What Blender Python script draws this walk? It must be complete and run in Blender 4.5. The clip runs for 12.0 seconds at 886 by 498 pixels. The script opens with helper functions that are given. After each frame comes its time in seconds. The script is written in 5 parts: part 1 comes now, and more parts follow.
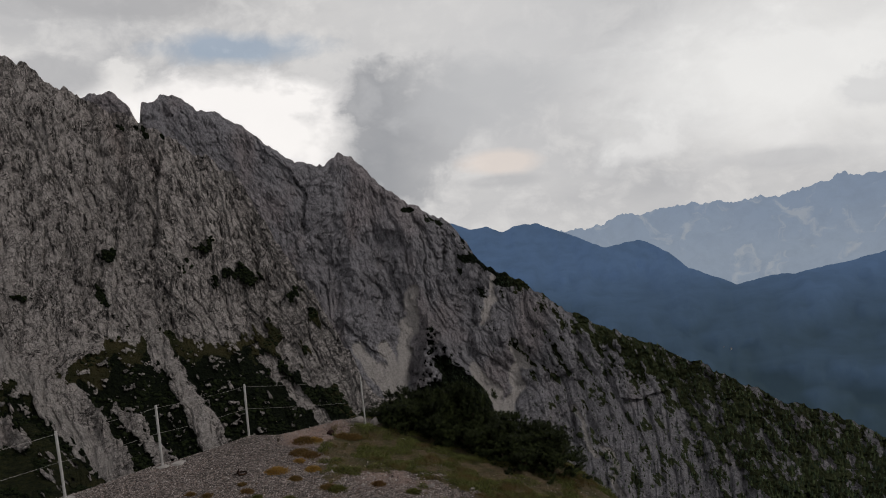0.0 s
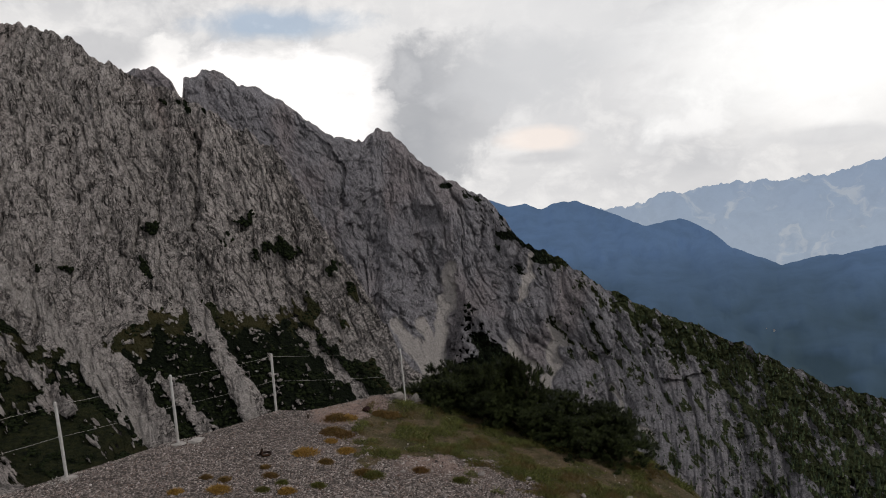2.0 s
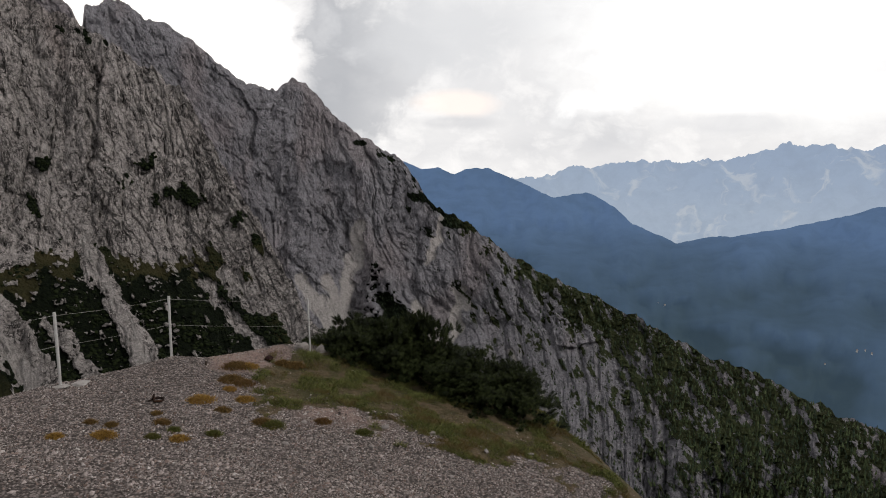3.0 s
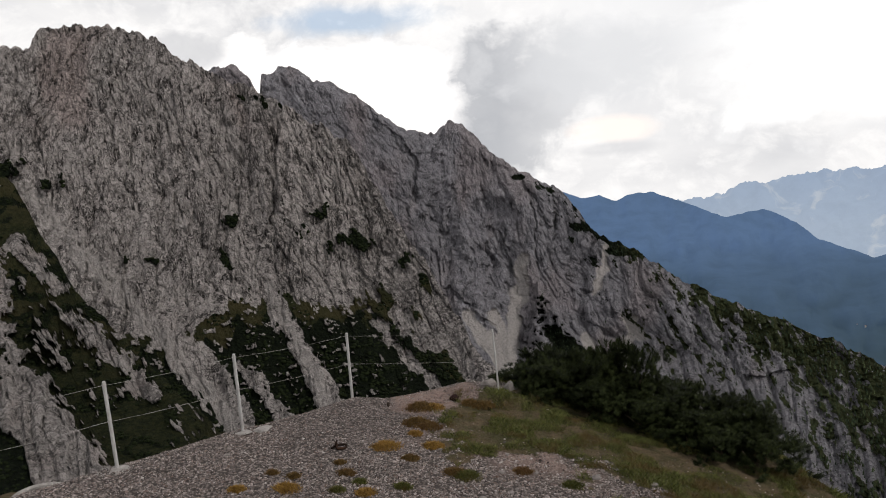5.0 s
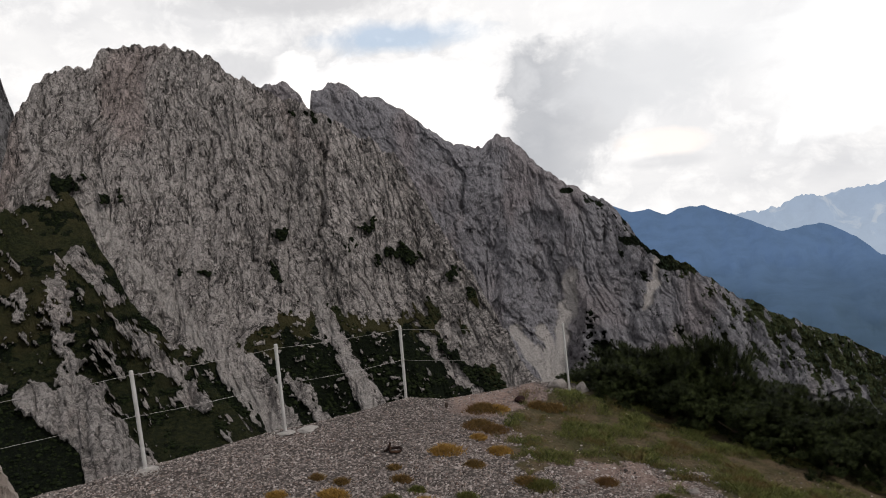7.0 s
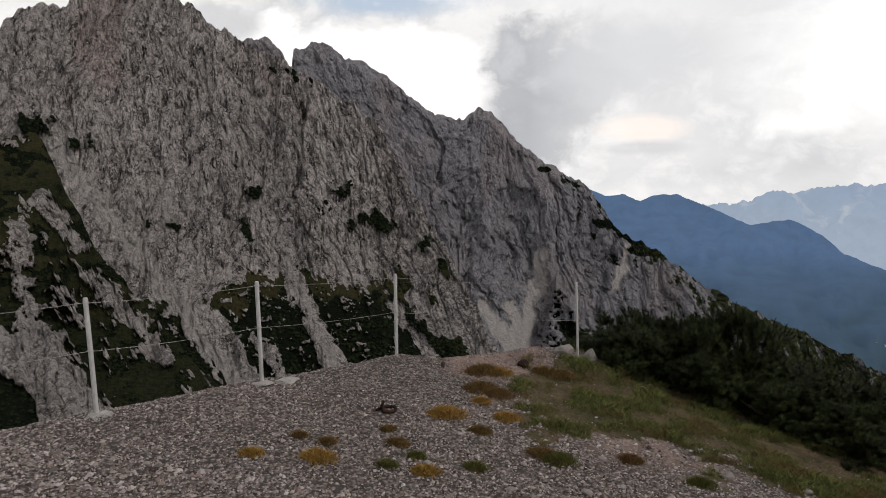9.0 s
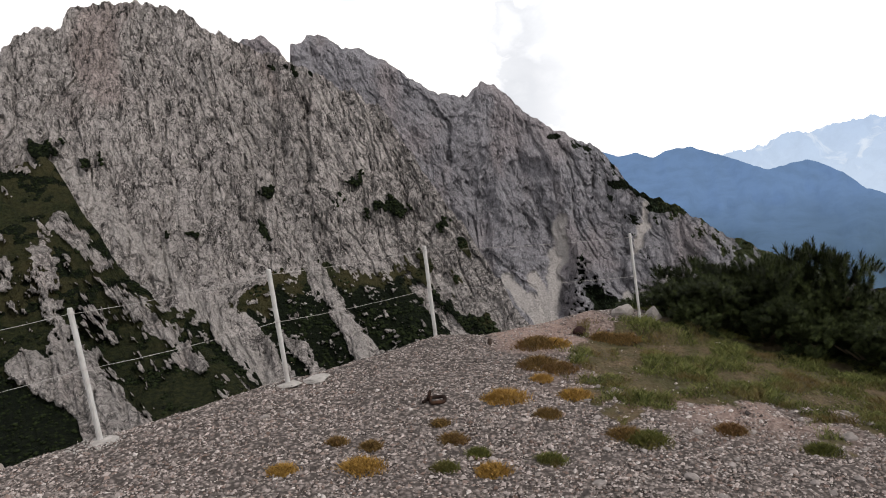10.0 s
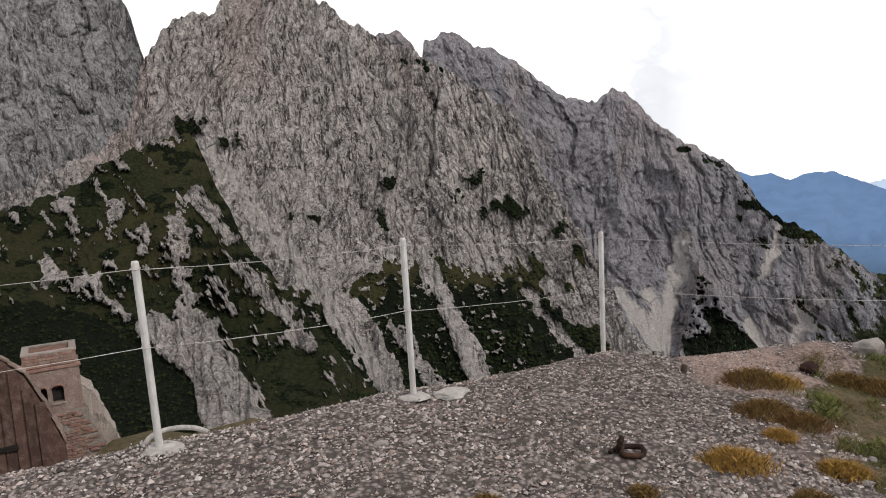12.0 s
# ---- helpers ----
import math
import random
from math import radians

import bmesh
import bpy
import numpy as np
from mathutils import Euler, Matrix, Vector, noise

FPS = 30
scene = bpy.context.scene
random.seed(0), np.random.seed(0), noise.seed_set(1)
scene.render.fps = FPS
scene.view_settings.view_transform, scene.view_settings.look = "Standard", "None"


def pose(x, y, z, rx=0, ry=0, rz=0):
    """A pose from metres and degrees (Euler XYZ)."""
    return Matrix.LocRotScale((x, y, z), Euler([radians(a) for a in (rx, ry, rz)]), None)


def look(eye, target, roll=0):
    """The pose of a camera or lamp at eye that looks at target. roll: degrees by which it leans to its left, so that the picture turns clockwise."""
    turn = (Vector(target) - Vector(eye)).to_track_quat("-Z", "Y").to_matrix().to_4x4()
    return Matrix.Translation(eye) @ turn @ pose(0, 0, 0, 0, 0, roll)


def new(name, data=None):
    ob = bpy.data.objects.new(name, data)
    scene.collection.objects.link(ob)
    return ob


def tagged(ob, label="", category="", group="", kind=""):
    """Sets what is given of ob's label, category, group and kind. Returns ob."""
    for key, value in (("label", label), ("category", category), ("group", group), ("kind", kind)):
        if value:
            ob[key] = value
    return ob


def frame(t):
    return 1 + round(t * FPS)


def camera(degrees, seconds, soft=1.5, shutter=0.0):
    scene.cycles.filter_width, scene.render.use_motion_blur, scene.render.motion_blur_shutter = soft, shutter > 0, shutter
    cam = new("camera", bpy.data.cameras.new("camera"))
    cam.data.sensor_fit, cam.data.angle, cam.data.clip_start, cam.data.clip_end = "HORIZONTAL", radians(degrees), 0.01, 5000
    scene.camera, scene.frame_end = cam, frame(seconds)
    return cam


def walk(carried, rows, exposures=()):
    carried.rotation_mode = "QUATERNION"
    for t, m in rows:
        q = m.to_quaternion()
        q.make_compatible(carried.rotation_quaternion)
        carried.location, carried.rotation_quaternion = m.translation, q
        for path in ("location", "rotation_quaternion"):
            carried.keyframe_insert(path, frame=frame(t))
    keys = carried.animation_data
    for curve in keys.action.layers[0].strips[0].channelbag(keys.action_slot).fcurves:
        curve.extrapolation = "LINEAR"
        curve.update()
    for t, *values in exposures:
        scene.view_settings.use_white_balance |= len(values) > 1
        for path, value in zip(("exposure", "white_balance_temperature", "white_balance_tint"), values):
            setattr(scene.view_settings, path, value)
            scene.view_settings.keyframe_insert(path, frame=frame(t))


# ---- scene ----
cam = camera(62.93, 12.0, soft=1.0)
ROWS = [
    (0.0, -0.000, 0.000, 1.600, 0.00, -4.34, 4.43),
    (0.5, -0.164, 0.173, 1.519, -3.45, -4.92, -0.17),
    (1.0, -0.129, 0.564, 1.392, 2.57, -4.40, 0.01),
    (1.5, -0.231, 1.055, 1.203, 4.30, -7.12, 3.46),
    (2.0, -0.291, 1.743, 1.105, 3.04, -5.96, 4.08),
    (2.5, -0.336, 1.941, 0.965, -7.15, -5.56, 3.53),
    (3.0, -0.404, 2.051, 0.901, -3.59, -9.25, -0.41),
    (3.5, -0.534, 2.311, 0.836, 3.68, -6.60, 3.90),
    (5.5, -1.005, 3.647, 0.391, 9.10, -6.11, 4.49),
    (6.0, -1.180, 3.782, 0.258, 9.33, -5.69, 3.87),
    (6.5, -1.245, 4.101, 0.098, 12.85, -4.19, 5.45),
    (8.5, -1.745, 5.272, -0.316, 9.53, -7.15, 2.27),
    (9.0, -1.970, 5.429, -0.467, 10.65, -7.00, 0.89),
    (9.5, -2.182, 5.923, -0.619, 16.37, -7.37, 6.82),
    (10.0, -2.346, 6.427, -0.755, 11.27, -8.55, 7.32),
    (10.5, -2.578, 6.761, -0.847, 12.83, -9.36, 3.86),
    (11.0, -2.745, 7.240, -0.986, 15.20, -9.96, 5.70),
    (11.5, -3.063, 7.643, -1.072, 13.52, -11.16, 3.81),
    (12.0, -3.329, 8.100, -1.161, 20.86, -7.59, 3.23),
]
EXPOSURES = [(0.0, -0.3), (0.5, -0.2), (1.0, -0.25), (1.5, 0.15), (2.0, 0.08), (2.5, -0.24), (3.0, 0.3), (3.5, 0.15), (5.5, 0.4), (6.0, 0.32), (6.5, 0.35), (8.5, 0.45), (9.0, 0.25), (9.5, 0.95), (10.5, 1.02), (11.0, 1.06), (12.0, 1.08)]
walk(cam, [(t, pose(x, y, z, 90 + pitch, roll, yaw)) for t, x, y, z, yaw, pitch, roll in ROWS], EXPOSURES)

# ---- sky and sun ----
SUN_AZ, SUN_EL = 108.0, 42.0  # degrees right of +y, above the horizon


class Nodes:
    """A small helper to write node trees in a line each."""

    def __init__(self, tree):
        self.tree = tree
        tree.nodes.clear()

    def add(self, kind, inputs=(), **settings):
        n = self.tree.nodes.new(kind)
        for key, value in settings.items():
            if key == "operation":
                n.operation = value
            elif key == "blend_type":
                n.blend_type = value
            elif key == "data_type":
                n.data_type = value
            elif key == "noise_dimensions":
                n.noise_dimensions = value
            elif key == "attribute_name":
                n.attribute_name = value
            elif key == "feature":
                n.feature = value
        for k, v in dict(inputs).items():
            if isinstance(v, bpy.types.NodeSocket):
                self.tree.links.new(v, n.inputs[k])
            else:
                n.inputs[k].default_value = v
        return n

    def math(self, op, a, b=0.0, c=0.0):
        return self.add("ShaderNodeMath", {0: a, 1: b, 2: c}, operation=op).outputs[0]

    def mix(self, fac, a, b, blend="MIX"):
        n = self.add("ShaderNodeMix", data_type="RGBA", blend_type=blend)
        for k, v in ((0, fac), (6, a), (7, b)):
            if isinstance(v, bpy.types.NodeSocket):
                self.tree.links.new(v, n.inputs[k])
            elif k == 0:
                n.inputs[k].default_value = v
            else:
                n.inputs[k].default_value = (*v, 1.0) if len(v) == 3 else v
        return n.outputs[2]

    def noise(self, vec, scale, detail=4.0, rough=0.55, distort=0.0):
        return self.add("ShaderNodeTexNoise", {"Vector": vec, "Scale": scale, "Detail": detail, "Roughness": rough, "Distortion": distort}).outputs[0]

    def ramp(self, fac, lo, hi, to_lo=0.0, to_hi=1.0):
        return self.add("ShaderNodeMapRange", {0: fac, 1: lo, 2: hi, 3: to_lo, 4: to_hi}).outputs[0]

    def stretch(self, vec, scale, rot=(0, 0, 0)):
        return self.add("ShaderNodeMapping", {"Vector": vec, "Scale": scale, "Rotation": rot}).outputs[0]


def heading(az, el):
    a, e = radians(az), radians(el)
    return Vector((math.sin(a) * math.cos(e), math.cos(a) * math.cos(e), math.sin(e)))


world = bpy.data.worlds.new("cloudy_sky")
scene.world = world
world.use_nodes = True
w = Nodes(world.node_tree)
sky = w.add("ShaderNodeTexSky")
sky.sky_type, sky.sun_disc, sky.sun_elevation, sky.sun_rotation = "NISHITA", False, radians(SUN_EL), radians(SUN_AZ)
way = w.add("ShaderNodeTexCoord").outputs["Generated"]
flat = w.stretch(way, (1.0, 1.0, 2.2))
bank = w.noise(flat, 3.1, 7.0, 0.55, 0.25)
puff = w.noise(w.stretch(way, (1, 1, 1.6)), 8.0, 8.0, 0.6, 0.4)


xyz = w.add("ShaderNodeSeparateXYZ", {0: way})
bearing = w.math("MULTIPLY", w.math("ARCTAN2", xyz.outputs[0], xyz.outputs[1]), 57.2958)
rise = w.math("MULTIPLY", w.math("ARCSINE", xyz.outputs[2]), 57.2958)
fluff = w.noise(w.stretch(way, (1, 1, 1.3)), 17.0, 9.0, 0.62, 0.3)
billow = w.math("ADD", w.math("MULTIPLY", w.math("SUBTRACT", puff, 0.5), 2.2), w.math("MULTIPLY", w.math("SUBTRACT", fluff, 0.5), 2.0))


def lobe(az, el, wide, high, soft=0.5, ragged=1.0):
    """1 within an oval about a direction (degrees), with a billowing edge; soft is the share of it that fades out."""
    dx = w.math("DIVIDE", w.math("SUBTRACT", bearing, az), wide)
    dy = w.math("DIVIDE", w.math("SUBTRACT", rise, el), high)
    r = w.math("SQRT", w.math("ADD", w.math("MULTIPLY", dx, dx), w.math("MULTIPLY", dy, dy)))
    r = w.math("ADD", r, w.math("MULTIPLY", billow, ragged))
    return w.add("ShaderNodeMapRange", {0: r, 1: 1.0 + soft / 2, 2: 1.0 - soft / 2, 3: 0.0, 4: 1.0}).outputs[0]


def over(colour, amount, mask):
    global cloud
    cloud = w.mix(w.math("MULTIPLY", mask, amount), cloud, colour)


cloud = w.mix(w.ramp(bank, 0.34, 0.64), (0.56, 0.56, 0.575), (0.80, 0.785, 0.775))
over((0.93, 0.91, 0.89), 0.45, w.ramp(fluff, 0.48, 0.64))
over((0.70, 0.70, 0.71), 0.7, lobe(9, 10, 13, 6, 1.4, 0.5))
over((1.08, 1.07, 1.05), 0.8, lobe(26, 7.0, 11, 5.0, 1.1, 0.6))
over((1.22, 1.18, 1.15), 0.9, lobe(-17, 6.0, 11.0, 4.4, 0.45, 0.55))
over((0.37, 0.38, 0.405), 0.85, w.math("MULTIPLY", lobe(-2.6, 5.0, 5.0, 5.2, 0.5, 0.8), w.ramp(bearing, -4.0, 5.0, 1.0, 0.0)))
over((0.60, 0.605, 0.62), 0.7, lobe(3.5, 7.2, 6.5, 2.4, 0.9, 0.9))
over((1.0, 0.975, 0.95), 0.75, lobe(-22.6, 10.2, 2.2, 1.6, 0.5, 1.5))
over((0.53, 0.53, 0.545), 0.7, lobe(-27.5, 10.2, 3.4, 1.5, 0.4, 0.5))
over((0.98, 0.85, 0.76), 0.6, lobe(4.4, 2.1, 3.0, 0.9, 0.7, 0.45))
over((0.54, 0.54, 0.555), 0.5, lobe(4.0, 0.7, 3.6, 0.5, 0.7, 0.4))
over((0.45, 0.45, 0.465), 0.6, lobe(-22, 15.2, 8, 1.5, 0.7, 0.6))
over((0.60, 0.60, 0.615), 0.5, lobe(25.0, 0.7, 4.4, 0.8, 0.6, 0.5))
over((1.0, 0.985, 0.97), 0.5, lobe(24.6, 2.3, 2.6, 0.9, 0.9, 1.4))
over((1.0, 0.985, 0.97), 0.5, lobe(16.8, 2.4, 2.4, 0.9, 0.9, 1.4))
over((0.62, 0.62, 0.64), 0.4, lobe(31, 4.6, 2.6, 1.0, 0.9, 1.8))
over((0.24, 0.245, 0.26), 0.75, w.ramp(xyz.outputs[2], 0.38, 0.75))
opening = w.math("MULTIPLY", lobe(-15.0, 11.9, 6.0, 1.1, 0.9, 0.7), 0.55)
blue = w.mix(1.0, sky.outputs[0], (0.12, 0.12, 0.12), "MULTIPLY")
final = w.mix(opening, cloud, blue)
back = w.add("ShaderNodeBackground", {"Color": final, "Strength": 1.0})
out = w.add("ShaderNodeOutputWorld", {"Surface": back.outputs[0]})

lamp = bpy.data.lights.new("sun", "SUN")
lamp.energy, lamp.angle, lamp.color = 1.5, radians(11), (1.0, 0.955, 0.90)
sun = new("sun", lamp)
sun.matrix_world = look((0, 0, 60), Vector((0, 0, 60)) - heading(SUN_AZ, SUN_EL))


# ---- materials ----
def material(name):
    m = bpy.data.materials.new(name)
    m.use_nodes = True
    return m, Nodes(m.node_tree)


def finish(n, colour, rough=0.9, bump=None, strength=0.5, distance=0.02, metal=0.0, emit=None):
    ins = {"Base Color": colour, "Roughness": rough, "Metallic": metal}
    if bump is not None:
        ins["Normal"] = n.add("ShaderNodeBump", {"Height": bump, "Strength": strength, "Distance": distance}).outputs[0]
    b = n.add("ShaderNodeBsdfPrincipled", ins)
    b.inputs["Specular IOR Level"].default_value = 0.4 if metal > 0 else 0.06
    n.add("ShaderNodeOutputMaterial", {"Surface": b.outputs[0]})


def place(n):
    return n.add("ShaderNodeNewGeometry").outputs["Position"]


def rock_material(name, tint, size, cracks=1.0, lush=1.0, lean=0.05):
    """Weathered, jointed limestone with dwarf-pine green, scree and reddish stain laid on by the mesh's cover attribute."""
    m, n = material(name)
    p = place(n)
    cover = n.add("ShaderNodeAttribute", attribute_name="cover")
    sep = n.add("ShaderNodeSeparateColor", {0: cover.outputs["Color"]})
    veg, scree, stain = sep.outputs[0], sep.outputs[1], sep.outputs[2]
    pine = cover.outputs["Alpha"]
    tall = n.stretch(p, (1, 1, 0.34), (0, lean, 0))
    upright = n.stretch(p, (1, 1, 0.13), (0, lean, 0))
    coarse = n.noise(tall, 0.03 * size, 5, 0.62, 0.3)
    fine = n.noise(tall, 0.24 * size, 8, 0.70, 0.2)
    grain = n.noise(p, 0.9 * size, 8, 0.74)
    stir = n.add("ShaderNodeTexNoise", {"Vector": p, "Scale": 0.2 * size, "Detail": 5.0, "Roughness": 0.65}).outputs["Color"]
    bent = n.add("ShaderNodeVectorMath", {0: tall, 1: n.add("ShaderNodeVectorMath", {0: stir, 1: (6.0 / size,) * 3}, operation="MULTIPLY").outputs[0]}, operation="ADD").outputs[0]

    def joints(scale, width, keep):
        d = n.add("ShaderNodeTexVoronoi", {"Vector": bent, "Scale": scale * size}, feature="DISTANCE_TO_EDGE").outputs["Distance"]
        return d, n.math("MULTIPLY", n.ramp(d, width * 0.25, width, 1.0, 0.0), keep)

    def seams(scale, width, keep):
        """Long thin upright cracks."""
        v = n.noise(upright, scale * size, 5, 0.62, 0.5)
        return n.math("MULTIPLY", n.ramp(n.math("ABSOLUTE", n.math("SUBTRACT", v, 0.5)), width * 0.3, width, 1.0, 0.0), keep)

    mid, gap2 = joints(0.30, 0.12, n.ramp(grain, 0.45, 0.58, 0.0, 0.9))
    chip, gap3 = joints(0.80, 0.15, n.ramp(fine, 0.46, 0.60, 0.0, 0.75))
    gap1 = seams(0.10, 0.030, n.ramp(fine, 0.42, 0.56, 0.1, 1.0))
    gap4 = seams(0.27, 0.040, n.ramp(n.noise(p, 0.06 * size, 4, 0.6), 0.44, 0.58, 0.0, 0.9))
    c = n.mix(n.ramp(coarse, 0.35, 0.65), [v * 0.88 for v in tint], [v * 1.05 for v in tint])
    c = n.mix(n.ramp(fine, 0.30, 0.50, 1.0 - 0.30 * cracks, 1.0), [v * 0.42 for v in tint], c)
    c = n.mix(n.math("MULTIPLY", n.ramp(grain, 0.53, 0.66), 0.6), c, [min(1, v * 1.42) for v in tint])
    c = n.mix(n.math("MULTIPLY", n.ramp(grain, 0.45, 0.34), 0.55), c, [v * 0.36 for v in tint])
    c = n.mix(n.math("MULTIPLY", stain, 0.42), c, (0.37, 0.275, 0.255))
    gap = n.math("MAXIMUM", n.math("MAXIMUM", gap1, gap2), n.math("MAXIMUM", gap3, gap4))
    c = n.mix(n.math("MULTIPLY", gap, cracks), c, [v * 0.09 for v in tint])
    sc = n.mix(n.ramp(grain, 0.35, 0.7), (0.28, 0.256, 0.244), (0.42, 0.392, 0.375))
    rag = n.math("ADD", scree, n.math("MULTIPLY", n.math("SUBTRACT", fine, 0.5), 1.3))
    c = n.mix(n.math("MULTIPLY", n.ramp(rag, 0.12, 0.80, 0.0, 0.92), n.ramp(scree, 0.02, 0.2)), c, sc)
    g1 = n.mix(n.ramp(grain, 0.42, 0.66), [v * lush for v in (0.010, 0.013, 0.006)], [v * lush for v in (0.034, 0.036, 0.014)])
    g2 = n.mix(n.ramp(coarse, 0.44, 0.64), g1, (0.048, 0.041, 0.019) if lush == 1 else (0.044, 0.052, 0.023))
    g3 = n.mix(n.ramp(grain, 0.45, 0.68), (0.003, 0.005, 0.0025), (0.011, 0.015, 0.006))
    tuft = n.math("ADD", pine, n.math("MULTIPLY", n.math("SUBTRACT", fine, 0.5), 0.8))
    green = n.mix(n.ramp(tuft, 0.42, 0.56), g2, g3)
    edge = n.math("ADD", veg, n.math("MULTIPLY", n.math("SUBTRACT", grain, 0.5), 0.9))
    c = n.mix(n.ramp(edge, 0.42, 0.56), c, green)
    bare = n.math("SUBTRACT", 1.0, n.math("MAXIMUM", veg, scree))
    bump = n.math("ADD", n.math("MULTIPLY", fine, 1.2), n.math("MULTIPLY", grain, 0.9))
    steps = n.math("ADD", n.math("MULTIPLY", n.math("MINIMUM", mid, 0.15), 2.4), n.math("MULTIPLY", n.math("MINIMUM", chip, 0.16), 1.2))
    bump = n.math("ADD", bump, n.math("MULTIPLY", n.math("MULTIPLY", n.math("SUBTRACT", steps, n.math("MULTIPLY", gap1, 0.5)), cracks), bare))
    finish(n, c, 0.95, bump, 1.0, 2.0 / size)
    return m


rock_near = rock_material("limestone", (0.435, 0.396, 0.380), 1.0)
# the bluish cast of this grey rock is haze put into its tint
rock_back = rock_material("limestone_grey_hazed", (0.262, 0.252, 0.272), 0.75, 0.65, 1.3, 0.10)
rock_crag = rock_material("limestone_pale", (0.315, 0.303, 0.308), 0.8, 0.9)


def haze_glow_material(name, low, high, z0, z1, glow, streak=0.0, ground=(0.01, 0.014, 0.012), drift=220.0):
    """Far mountains, a plain backdrop: the haze of many kilometres of air is painted as a faint glow."""
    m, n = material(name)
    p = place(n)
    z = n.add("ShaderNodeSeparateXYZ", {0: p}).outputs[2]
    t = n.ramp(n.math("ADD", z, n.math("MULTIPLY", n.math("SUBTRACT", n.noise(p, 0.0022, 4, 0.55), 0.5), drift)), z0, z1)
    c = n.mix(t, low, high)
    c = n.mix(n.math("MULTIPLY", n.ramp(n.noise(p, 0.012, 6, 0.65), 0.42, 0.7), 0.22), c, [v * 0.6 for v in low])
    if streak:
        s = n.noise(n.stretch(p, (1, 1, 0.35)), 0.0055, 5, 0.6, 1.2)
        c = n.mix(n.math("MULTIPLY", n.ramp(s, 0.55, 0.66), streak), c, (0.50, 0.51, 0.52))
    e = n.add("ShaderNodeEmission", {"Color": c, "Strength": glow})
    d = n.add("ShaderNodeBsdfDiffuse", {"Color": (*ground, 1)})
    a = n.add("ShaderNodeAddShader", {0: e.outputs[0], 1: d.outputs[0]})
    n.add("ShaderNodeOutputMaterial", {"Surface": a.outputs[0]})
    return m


# these blues are mostly haze, emitted by the slopes themselves
ridge_far = haze_glow_material("far_range_haze", (0.300, 0.355, 0.440), (0.245, 0.305, 0.410), -400, -120, 0.97, 0.38)
ridge_mid = haze_glow_material("wooded_ridge_haze", (0.027, 0.044, 0.062), (0.068, 0.113, 0.205), -455, -320, 1.0, drift=80.0)


# ---- numeric helpers ----
def lattice(ix, iy, iz, seed):
    h = (ix * 374761393 + iy * 668265263 + iz * 2147483647 + seed * 974634777) & 0xFFFFFFFF
    h = ((h ^ (h >> 13)) * 1274126177) & 0xFFFFFFFF
    return ((h ^ (h >> 16)) & 0xFFFF) / 32767.5 - 1.0


def value_noise(x, y, z=0.0, seed=0):
    x, y, z = np.broadcast_arrays(np.asarray(x, float), np.asarray(y, float), np.asarray(z, float))
    ix, iy, iz = (np.floor(v).astype(np.int64) for v in (x, y, z))
    fx, fy, fz = x - ix, y - iy, z - iz
    fx, fy, fz = (v * v * v * (v * (v * 6 - 15) + 10) for v in (fx, fy, fz))
    total = 0.0
    for dx in (0, 1):
        for dy in (0, 1):
            for dz in (0, 1):
                wt = (fx if dx else 1 - fx) * (fy if dy else 1 - fy) * (fz if dz else 1 - fz)
                total = total + wt * lattice(ix + dx, iy + dy, iz + dz, seed)
    return total


def fbm(x, y, z=0.0, octaves=4, seed=0, gain=0.5):
    total, amp = 0.0, 1.0
    for k in range(octaves):
        total = total + amp * value_noise(x * 2 ** k, y * 2 ** k, z * 2 ** k, seed + k * 17)
        amp *= gain
    return total


def ridged(x, y, z=0.0, octaves=4, seed=0, gain=0.5):
    total, amp = 0.0, 1.0
    for k in range(octaves):
        total = total + amp * (1 - 2 * np.abs(value_noise(x * 2 ** k, y * 2 ** k, z * 2 ** k, seed + k * 17)))
        amp *= gain
    return total


def smooth(a, b, v):
    t = np.clip((v - a) / (b - a), 0, 1)
    return t * t * (3 - 2 * t)


def profile(points, v):
    xs, ys = zip(*points)
    return np.interp(v, xs, ys)


def spot(az, el, a0, e0, ra, re, wobble=0.0):
    return 1 - smooth(0.6, 1.1, np.hypot((az - a0) / ra, (el - e0) / re) + wobble)


def band(az, el, p, q, width):
    """1 along the line from p to q (degrees), falling off at `width`."""
    px, py = p
    dx, dy = q[0] - px, q[1] - py
    t = np.clip(((az - px) * dx + (el - py) * dy) / (dx * dx + dy * dy), 0, 1)
    return 1 - smooth(width * 0.55, width, np.hypot(az - px - t * dx, el - py - t * dy))


def grid_object(name, P, mat, cover=None, shade_smooth=False):
    n, m = P.shape[:2]
    idx = np.arange(n * m).reshape(n, m)
    faces = np.stack([idx[:-1, :-1], idx[1:, :-1], idx[1:, 1:], idx[:-1, 1:]], -1).reshape(-1, 4)
    return raw_object(name, P.reshape(-1, 3), faces, mat, None if cover is None else cover.reshape(-1, 4), shade_smooth)


